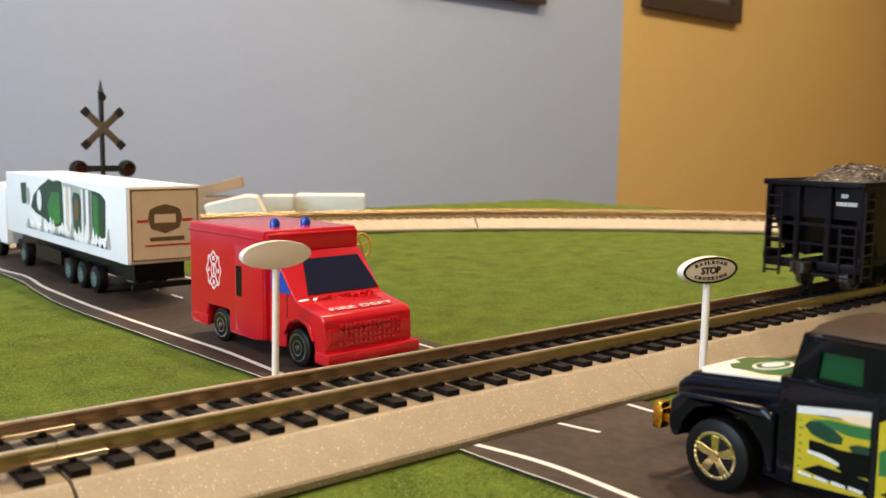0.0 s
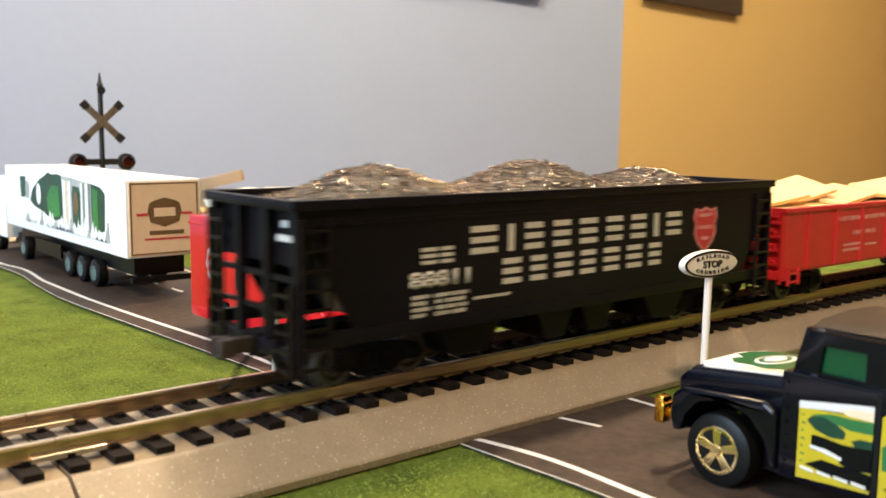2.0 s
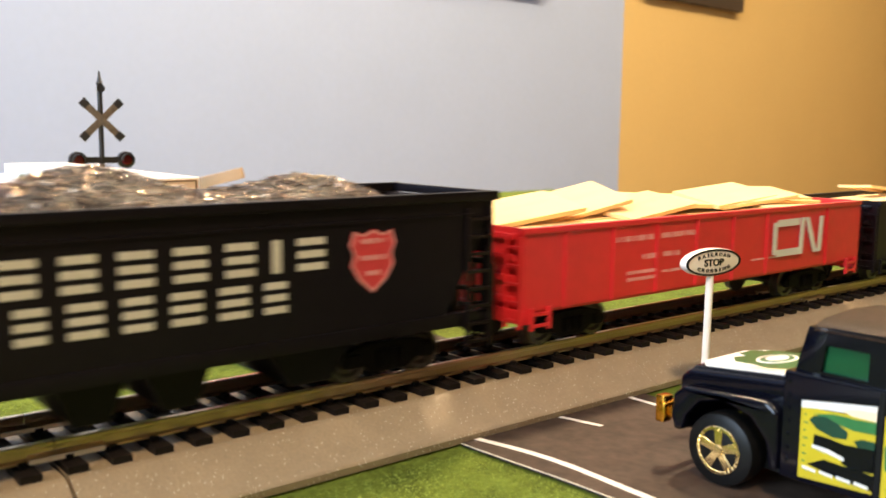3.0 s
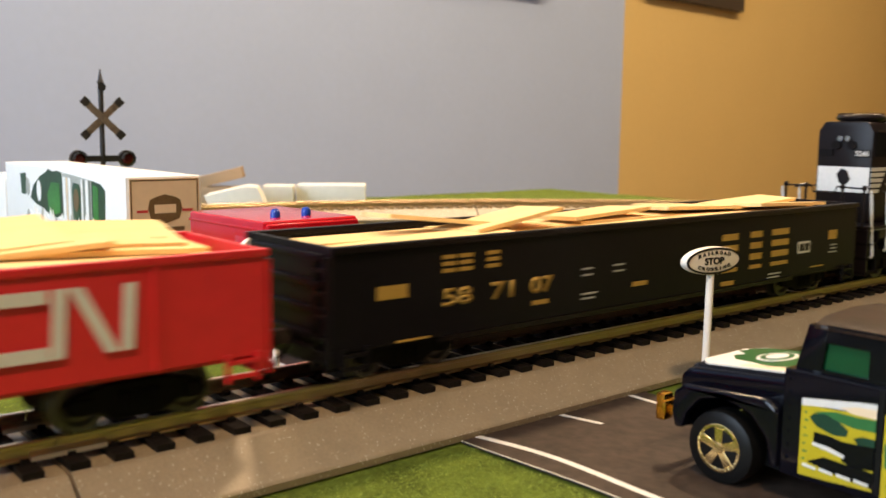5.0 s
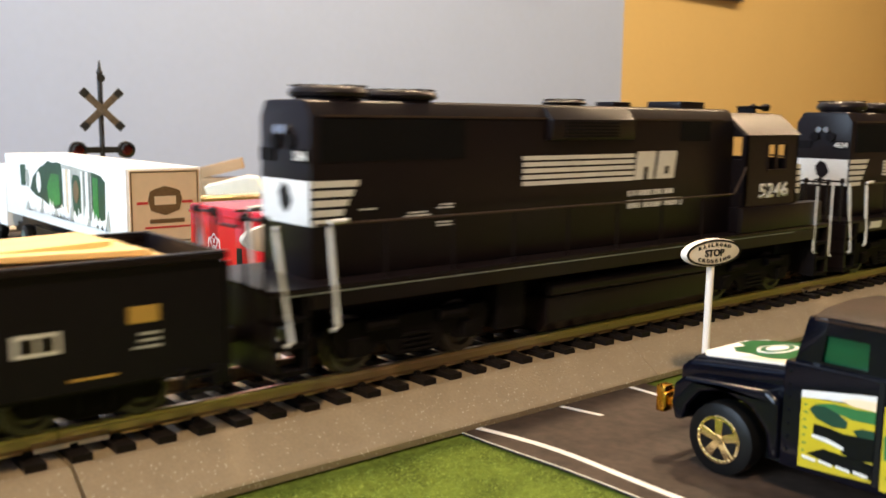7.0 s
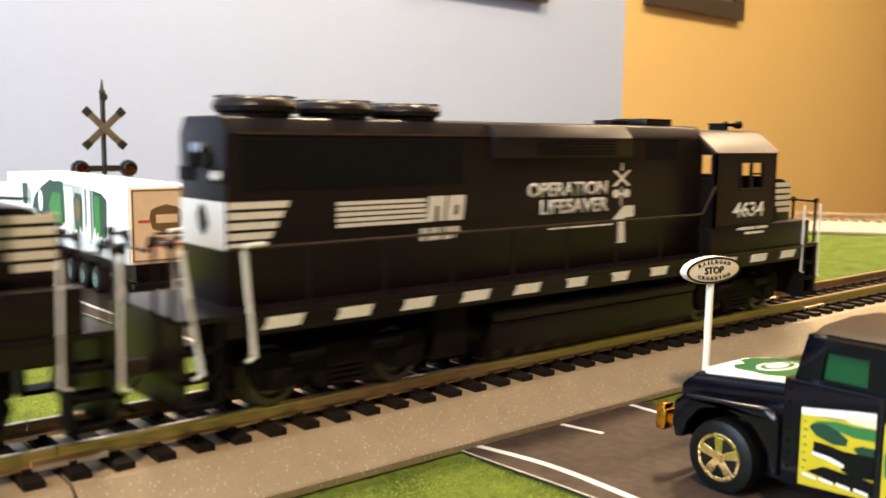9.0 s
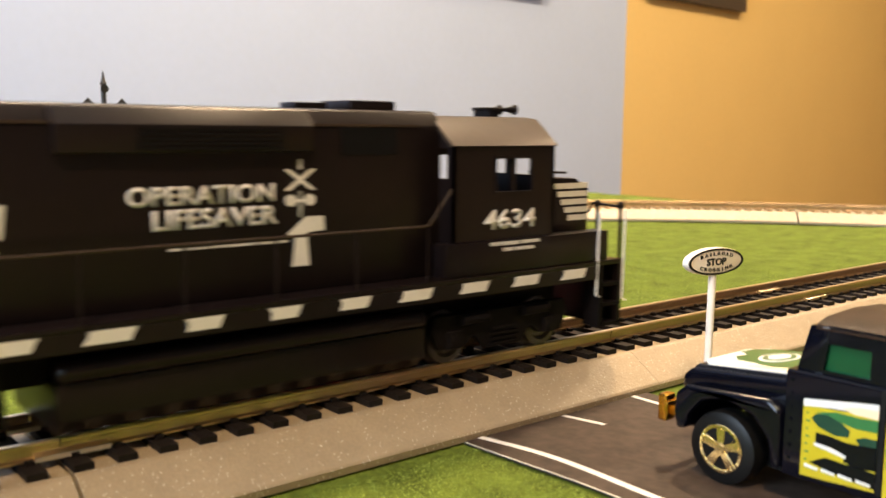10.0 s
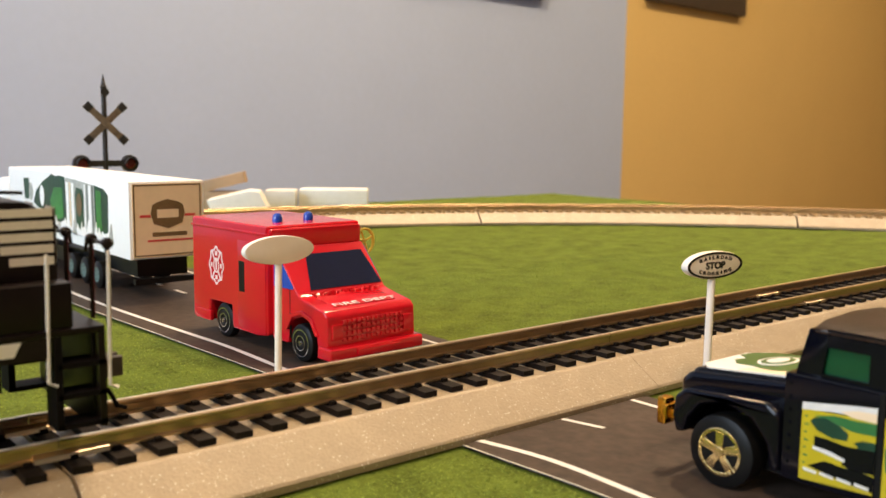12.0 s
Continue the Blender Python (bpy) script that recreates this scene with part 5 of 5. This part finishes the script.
        part("splash_print", pr(B(), [(yk - wk, 20.5), (yk + wk, 20.5), (yk + rnd.uniform(-1.5, 1.5), 21 + hk)], "x", x - 0.3, 0), TRAILER_WHITE if k % 5 else GREY_INK, th)
    part("chassis", bx(B(), 5, W - 5, 6, L - 8, 8.5, 16.2), TYRE, th)
    part("rear_bar", bx(B(), 2.5, W - 2.5, 1.5, 4, 6, 8.2), TYRE, th)
    part("side_skirt", bx(B(), 1.0, 2.2, 84, 122, 6.6, 13), TYRE, th)
    for yc in (39, 55.5, 72):
        for xw, s in ((2.5, -1), (W - 2.5, 1)):
            toy_wheel(th, (xw, yc, 5.8), 5.8, 4.6, s, GREEN_RIM, 6, 0.55)
    # tractor unit
    part("cab", pr(B(), [(L + 4, 8), (L + 4, 38), (L + 8, 41), (L + 22, 40), (L + 32, 27), (L + 33, 8)], "x", 0.5, W - 0.5), TRAILER_WHITE, th, "white tractor cab", bevel=0.8)
    part("tractor_frame", bx(B(), 6, W - 6, L - 26, L + 8, 5.6, 10.5), TYRE, th)
    for yc in (L - 26, L + 22):
        for xw, s in ((2.6, -1), (W - 2.6, 1)):
            toy_wheel(th, (xw, yc, 5.8), 5.8, 4.6, s, GREEN_RIM, 6, 0.55)


GREEN_RIM = mat("pale_green_rim", (0.10, 0.17, 0.16), 0.35, var=0.2, scale=400)


def jeep():
    th = thing("toy_pickup", "black toy off-road truck with lime flame print and gold wheels", "toy car", m=mm(150, 0, 0.45))
    W = 30.0
    wy, wr = -75.3, 7.1

    body = [(-63.2, 8), (-63.2, 18.4), (-65.4, 20.4), (-89, 22.6), (-90.5, 25.0), (-140, 25.0), (-140, 7), (-126, 6.0)] + [(-86.0, 6.0), (wy - 8.6, 8.0), (wy - 7.6, 12.5), (wy - 4.2, 15.4), (wy, 16.2), (wy + 4.2, 15.4), (wy + 7.6, 12.5), (wy + 8.8, 8.0)]
    part("body", pr(B(), body, "x", 3.2, W - 3.2), JEEP_BLACK, th, "glossy black body", bevel=1.5, seg=3)
    part("side_panel", pr(B(), [(-87.2, 5.6), (-87.2, 25.2), (-140, 25.2), (-140, 5.6)], "x", 0.6, W - 0.6), JEEP_BLACK, th, "black cab side", bevel=0.7, seg=3)
    for s, x0, x1 in ((-1, 0.0, 6.5), (1, W - 6.5, W)):
        fen = [(-63.8, 11.5), (-64.2, 15.6), (-66.5, 17.6), (-84.5, 18.8), (-86.8, 17.2), (-87.2, 6.4), (-85.4, 6.4), (-84.6, 11.2), (-81.2, 15.0), (wy, 16.6), (-70.2, 15.2), (-67.2, 11.6), (-66.6, 8.6), (-64.6, 8.4)]
        part("fender", pr(B(), fen, "x", x0, x1), JEEP_BLACK, th, "black fender", bevel=1.1, seg=3)
    part("hood_lid", pr(B(), [(-63.6, 18.0), (-65.6, 20.9), (-88.6, 23.2), (-88.6, 20.5), (-66, 18.4)], "x", 4.4, W - 4.4), JEEP_BLACK, th, "black hood", bevel=1.1, seg=3)
    slope = -math.degrees(math.atan2(2.3, 23))
    hd = mm(15, -77, 22.2) @ pose(0, 0, 0, slope, 0, 0)
    part("hood_print", pr(B(), [(-10.2, -9.5), (-10.2, 8.8), (-7, 11.4), (7, 11.2), (10, 8), (10, -9), (2, -9.8), (-2, -9.8)], "z", -0.12, 0.22), WHITE_INK, th, "white hood print", m=hd)
    part("hood_flame", pr(B(), [(-6.2, -8.8), (-7.4, -3), (-5.4, 1.5), (-4.4, 6), (-1, 8.6), (1.5, 7.4), (4, 10.6), (7.6, 9.8), (9.7, 6), (9.7, -8.8), (2, -9.4)], "z", 0.0, 0.32), LEAF_INK, th, "green hood flames", m=hd)
    part("hood_oval", pr(B(), oval(5.0, 3.6, 24, 1.6, 0.4), "z", 0.1, 0.42), WHITE_INK, th, m=hd)
    part("hood_oval_core", pr(B(), oval(4.2, 2.9, 24, 1.6, 0.4), "z", 0.2, 0.50), LEAF_INK, th, m=hd)
    part("hood_oval_spot", pr(B(), oval(2.9, 1.9, 24, 1.6, 0.4), "z", 0.3, 0.58), WHITE_INK, th, m=hd)
    part("hood_tan", pr(B(), [(-10.0, -9), (-9.6, 2.2), (-7.2, 1.0), (-6.4, -8.6)], "z", 0.0, 0.26), TRAILER_BEIGE, th, m=hd)
    # cab greenhouse
    for s, x0, x1 in ((-1, 1.6, 4.0), (1, W - 4.0, W - 1.6)):
        part("window_pillar", pr(B(), [(-88.4, 24.2), (-90.8, 33.6), (-94.6, 33.6), (-93.4, 24.2)], "x", x0, x1), JEEP_BLACK, th, "black windscreen pillar", bevel=0.35)
        part("window_pillar", bx(B(), x0 + 0.1, x1 - 0.1, -106.6, -101.8, 25.9, 30.7), JEEP_BLACK, th)
        part("window_header", bx(B(), x0 + 0.05, x1 - 0.05, -140, -94.2, 30.7, 33.9), JEEP_BLACK, th)
        part("window_sill", bx(B(), x0 + 0.05, x1 - 0.05, -140, -93.2, 24.2, 25.9), JEEP_BLACK, th)
        part("side_window", bx(B(), *sorted((x0 + 0.9, x1 - 0.9)), -108, -92, 25.4, 32.4), GREEN_GLASS, th, "dark green side window")
        part("rear_window", bx(B(), *sorted((x0 + 0.9, x1 - 0.9)), -138, -110, 25.4, 32.4), GREEN_GLASS, th, "dark green side window")
    part("windscreen", pr(B(), [(-89.6, 24.6), (-92.0, 33), (-92.6, 33), (-90.4, 24.6)], "x", 4, W - 4), GREEN_GLASS, th, "green windscreen")
    part("roof", pr(B(), [(1.3, 33.0), (2.2, 34.0), (5, 34.8), (W / 2, 35.3), (W - 5, 34.8), (W - 2.2, 34.0), (W - 1.3, 33.0)], "y", -140, -91.6), JEEP_ROOF, th, "speckled brown roof", bevel=0.6, seg=3)
    # rivets
    bm = B()
    for k in range(7):
        lathe(bm, "x", (0.55, -88.6, 9 + k * 2.4), [(-0.25, 0.25), (0.2, 0.4)], 8)
        lathe(bm, "x", (1.55, -94.5 - k * 2.1, 32.9), [(-0.2, 0.22), (0.2, 0.35)], 8)
    tagged(part("rivets", bm, JEEP_BLACK, th), kind="stuff")
    # flame print on the side
    x = 0.6

    def patch(name, pts, material, lift, label=""):
        part(name, pr(B(), pts, "x", x - lift, x + 0.05), material, th, label)
    patch("lime_print", [(-91.0, 6.6), (-91.0, 19.6), (-95, 19.6), (-100, 20.0), (-104.2, 20.2), (-104.2, 7.4)], LIME_INK, 0.08, "lime flame print")
    patch("lime_print", [(-105.6, 6.6), (-105.6, 21), (-112, 24.8), (-124, 24.6), (-138, 24), (-138, 6.6)], LIME_INK, 0.08, "lime flame print")
    patch("white_print", [(-91.0, 19.2), (-91.0, 20.5), (-97, 21.4), (-101, 22.0), (-104.2, 22.4), (-104.2, 20.4), (-100, 20.2), (-96, 19.9)], WHITE_INK, 0.10, "white flame edge")
    patch("tan_print", [(-98, 20.4), (-101, 21.2), (-104.2, 21.4), (-104.2, 19.8), (-100, 19.8)], TRAILER_BEIGE, 0.12)
    patch("leaf_print", [(-93.4, 18.6), (-97, 19.4), (-101, 19.4), (-104.2, 19.7), (-104.2, 17.6), (-100.5, 17.4), (-97, 18.0)], LEAF_INK, 0.13, "green flame print")
    patch("dark_tear", [(-92.6, 17.4), (-93.4, 18.3), (-95.5, 18.6), (-98, 17.8), (-99.6, 16.8), (-99.4, 15.6), (-97, 15.3), (-94, 16.1)], DARK_LEAF, 0.16, "dark green drop in the print")
    patch("dark_tear", [(-100.6, 15.6), (-102, 16.3), (-104.2, 16.4), (-104.2, 14.6), (-101.6, 14.6)], DARK_LEAF, 0.16)
    patch("black_print", [(-93.6, 12.9), (-93.6, 15.0), (-96, 15.0), (-99, 14.6), (-104.2, 15.0), (-104.2, 11.0), (-100.5, 10.7), (-98.8, 11.2), (-98.8, 12.4)], JEEP_BLACK, 0.18)
    patch("black_print", [(-92.6, 9.4), (-95.6, 11.0), (-99, 10.8), (-102, 10.9), (-104.2, 10.6), (-104.2, 7.9), (-99, 8.3), (-95, 9.0)], JEEP_BLACK, 0.18)
    patch("white_edge", [(-93.4, 12.6), (-93.4, 13.2), (-96.5, 13.0), (-99.2, 12.3), (-99.2, 11.7), (-96.5, 12.2)], WHITE_INK, 0.2)
    for k in range(4):
        ya = -91.8 - k * 3.1
        patch("white_edge", [(ya, 8.95 - k * 0.06), (ya - 2.5, 8.75 - k * 0.06), (ya - 2.5, 8.2 - k * 0.06), (ya, 8.4 - k * 0.06)], WHITE_INK, 0.2)
    patch("leaf_print", [(-105.8, 16), (-110, 19), (-120, 22), (-130, 20), (-120, 17), (-112, 13), (-106, 12)], LEAF_INK, 0.12)
    patch("black_print", [(-106.4, 9), (-112, 11.6), (-122, 12), (-134, 10), (-122, 8.4), (-112, 8)], JEEP_BLACK, 0.14)
    bm = B()
    for k in range(7):
        bx(bm, x - 0.14, x, -92.1 - 0.3 * (k % 2), -91.6, 9.6 + k * 1.4, 9.9 + k * 1.4)
    part("small_print", bm, LEAF_INK, th, "tiny unreadable print")
    patch("door_seam", [(-104.5, 7), (-104.5, 25), (-105.3, 25), (-105.3, 7)], TYRE, 0.1)
    # gold bumper with hooks
    bm = B()
    bx(bm, 1.5, W - 1.5, -61.4, -59.8, 9.4, 12.6)
    for xx in (2.0, W - 5.0):
        pr(bm, [(xx, 8.2), (xx + 3.0, 8.2), (xx + 3.0, 13.8), (xx, 13.8)], "y", -60.8, -58.6)
        bx(bm, xx + 0.6, xx + 2.2, -64, -60.4, 9.6, 11.6)
    part("bumper", bm, GOLD_DEEP, th, "gold chrome bumper", bevel=0.45)
    for yc in (wy, -125):
        for xw, s in ((2.4, -1), (W - 2.4, 1)):
            toy_wheel(th, (xw, yc, wr), wr, 5.6, s, GOLD, 5, 0.66)
    part("chassis", bx(B(), 5, W - 5, -138, -66, 4.4, 8), TYRE, th)


fire_truck()
semi_trailer()
jeep()


# ---- crossing signs and the crossing signal ----
def oval_sign(m, label, k):
    th = thing("crossing_sign", label, "sign", "oval crossing signs", m)
    part("post", pr(B(), ring(0.95, 12), "z", 0, 33.5), WHITE_PLASTIC, th, "white plastic post")
    part("foot", pr(B(), ring(3.0, 16), "z", 0, 0.7), WHITE_PLASTIC, th)
    zc, rx, rz = 36.4, 11.0 * k, 3.75 * k
    part("plate", pr(B(), oval(rx, rz, 40, 0, zc), "y", -1.0, 1.0), WHITE_PLASTIC, th, "white oval plate", bevel=0.3)
    bm = B()
    n = 40
    o, i2 = oval(rx - 0.15, rz - 0.15, n, 0, zc), oval(rx - 0.85, rz - 0.6, n, 0, zc)
    for q in range(n):
        j = (q + 1) % n
        pr(bm, [o[q], o[j], i2[j], i2[q]], "y", -1.15, -0.9)
    part("border", bm, TYRE, th, "black border line")
    lettering("word", "STOP", TYRE, th, (0, -1.0, zc), 7.6 * k, 1.95 * k, SIDE, "black word", 0.15)
    for body, r, s in (("RAILROAD", 2.2 * k, 1), ("CROSSING", -2.2 * k, -1)):
        for j, ch in enumerate(body):
            u = (j - 3.5) / 3.5
            lettering("letter", ch, TYRE, th, (u * 5.8 * k, -1.0, zc + r - s * 0.7 * k * u * u), 1.05 if ch != "I" else 0.35, 0.95 * k, SIDE @ pose(0, 0, 0, 0, 0, -s * u * 14), "", 0.15)
    return th


oval_sign(mm(193, -42, -0.4, 0, 0.6, -6), "white oval crossing sign on a post beside the road", 0.9)
oval_sign(mm(120.7, 42, -0.4, 0, -1.0, 186), "white oval sign on a post with its blank back showing", 1.0)

cs = thing("crossing_signal", "black railway crossing signal with crossbuck and two lamps", "crossing signal", m=mm(191.3, 367, 0, 0, 0, -4))
part("mast", pr(B(), ring(1.5, 12), "z", 0, 90), CROSS_BLACK, cs, "black mast")
part("finial", lathe(B(), "z", (0, 0, 0), [(90, 1.5), (91, 2.0), (92.5, 1.2), (98, 0.3)], 12), CROSS_BLACK, cs)
part("mast_base", lathe(B(), "z", (0, 0, 0), [(0, 8), (2, 8), (3, 4), (8, 2)], 16), CROSS_BLACK, cs)
part("bell", lathe(B(), "y", (0, -2.6, 88), [(0, 2.4), (1.5, 2.0), (2.2, 0.8)], 14), CROSS_BLACK, cs, "black bell")
for s in (-1, 1):
    part("crossbuck_board", bx(B(), -15, 15, -2.4 - 0.5 * (s + 1), -1.9 - 0.5 * (s + 1), -2.0, 2.0), CROSS_BOARD, cs, "weathered board", m=mm(0, 0, 70.2, 0, s * 44, 0), bevel=0.2)
    for q in (-1, 1):
        part("board_tip", bx(B(), *sorted((q * 11.2, q * 15.6)), -2.7 - 0.5 * (s + 1), -1.7 - 0.5 * (s + 1), -2.3, 2.3), CROSS_BLACK, cs, "black board tip", m=mm(0, 0, 70.2, 0, s * 44, 0), bevel=0.2)
part("lamp_bar", bx(B(), -13, 13, -1.2, 1.2, 45.5, 49), CROSS_BLACK, cs)
for x in (-13.6, 13.6):
    lm = part("lamp", lathe(B(), "y", (x, 0, 47.2), [(-2.0, 4.8), (1.2, 5.0), (2.0, 3.0)], 22), CROSS_BLACK, cs, "black lamp target")
    part("lens", lathe(B(), "y", (x, 0, 47.2), [(-3.2, 2.2), (-2.4, 3.2), (-1.9, 3.2)], 18), LAMP_RED, lm, "dark red lens")
    part("hood", pr(B(), [(x + a, 47.2 + c) for a, c in [(3.7 * math.cos(t * math.pi / 8), 3.7 * math.sin(t * math.pi / 8)) for t in range(9)] + [(3.2 * math.cos(t * math.pi / 8), 3.2 * math.sin(t * math.pi / 8)) for t in range(8, -1, -1)]], "y", -6, -1.9), CROSS_BLACK, lm)

# ---- scraps behind the far curve ----
def scrap(name, label, category, m, bm, material, bevel=0.6):
    ob = part(name, bm, material, None, bevel=bevel)
    ob.matrix_basis = m
    return tagged(ob, label, category)


scrap("foam_wedge", "white foam wedge lying on the grass mat", "foam block", mm(352, 512, -0.5, 0, 0, -32), pr(B(), [(-22, 0), (20, 0), (22, 4), (15, 19), (6, 20), (-27, 12)], "y", -14, 14), FOAM, 1.5)
scrap("wood_plank", "short brown plank leaning on a foam wedge", "plank", mm(352, 545, 19.5, 0, -14, -34), bx(B(), -26, 20, -9, 9, 0, 9), WOOD)
scrap("wood_block", "brown wooden block under the leaning plank", "wood block", mm(352, 545, -0.5, 0, 0, -34), bx(B(), -24, 16, -9, 9, 0, 17), WOOD)
scrap("foam_block", "bright white foam block on the grass mat", "foam block", mm(404, 536, -0.5, 0, 0, -36), bx(B(), -15, 11, -12, 12, 0, 17), FOAM, 1.2)
scrap("foam_slab", "long cream foam slab on the grass mat", "foam slab", mm(448, 526, -0.5, 0, 0, -36), bx(B(), -29, 31, -16, 16, 0, 17), FOAM, 1.5)

# ---- grass flock near the track ----
rnd = random.Random(12)
spans = [(60, 128, -130, -30, 16000), (-40, 118, 31, 190, 42000), (188, 330, -60, -29, 2500), (190, 420, 31, 170, 26000)]
verts, faces = [], []
for x0, x1, y0, y1, n in spans:
    for i in range(n):
        x, y = rnd.uniform(x0, x1), rnd.uniform(y0, y1)
        z, a, h, w = lump(x, y), rnd.uniform(0, 6.28), rnd.uniform(0.12, 0.4), rnd.uniform(0.12, 0.3)
        k = len(verts)
        dx, dy = w * math.cos(a), w * math.sin(a)
        verts += [(x - dx, y - dy, z - 0.1), (x + dx, y + dy, z - 0.1), (x + rnd.uniform(-0.9, 0.9), y + rnd.uniform(-0.9, 0.9), z + h)]
        faces.append((k, k + 1, k + 2))
me = bpy.data.meshes.new("grass_flock")
me.from_pydata([(a / 1000, c / 1000, d / 1000) for a, c, d in verts], [], faces)
me.materials.append(FLOCK)
tagged(new("grass_flock", me), "short green flock fibres on the grass mat", "grass", kind="stuff")


# ---- motion of the train: seconds and the place of the hopper's leading end, in mm ----
RUN = [(0, 318), (0.5, 262), (1, 205.5), (1.5, 148.7), (2, 91.5), (2.5, 33.4), (3, -23.6), (3.6, -92), (4.2, -161), (4.8, -230.5), (5.2, -278), (5.5, -314.5), (6, -374), (6.5, -433),
       (7, -491), (7.6, -563), (8.2, -635), (8.8, -708.5), (9, -731), (9.5, -782.8), (10, -831), (10.5, -875), (11, -913.4), (11.3, -937.5), (11.5, -950.8), (11.62, -958.8), (11.74, -964.8), (11.85, -965.4), (12, -965.4)]


def place(t):
    return float(np.interp(t, [r[0] for r in RUN], [r[1] for r in RUN]))


def motions():
    for car, off in TRAIN:
        walk(car, [(t, mm(s + off, 0, RH)) for t, s in RUN])
    for ob, x, r in WHEELS:
        walk(ob, [(k / 30, mm(x, 0, r, 0, -math.degrees((318 - place(k / 30)) / r), 0)) for k in range(361)])


motions()
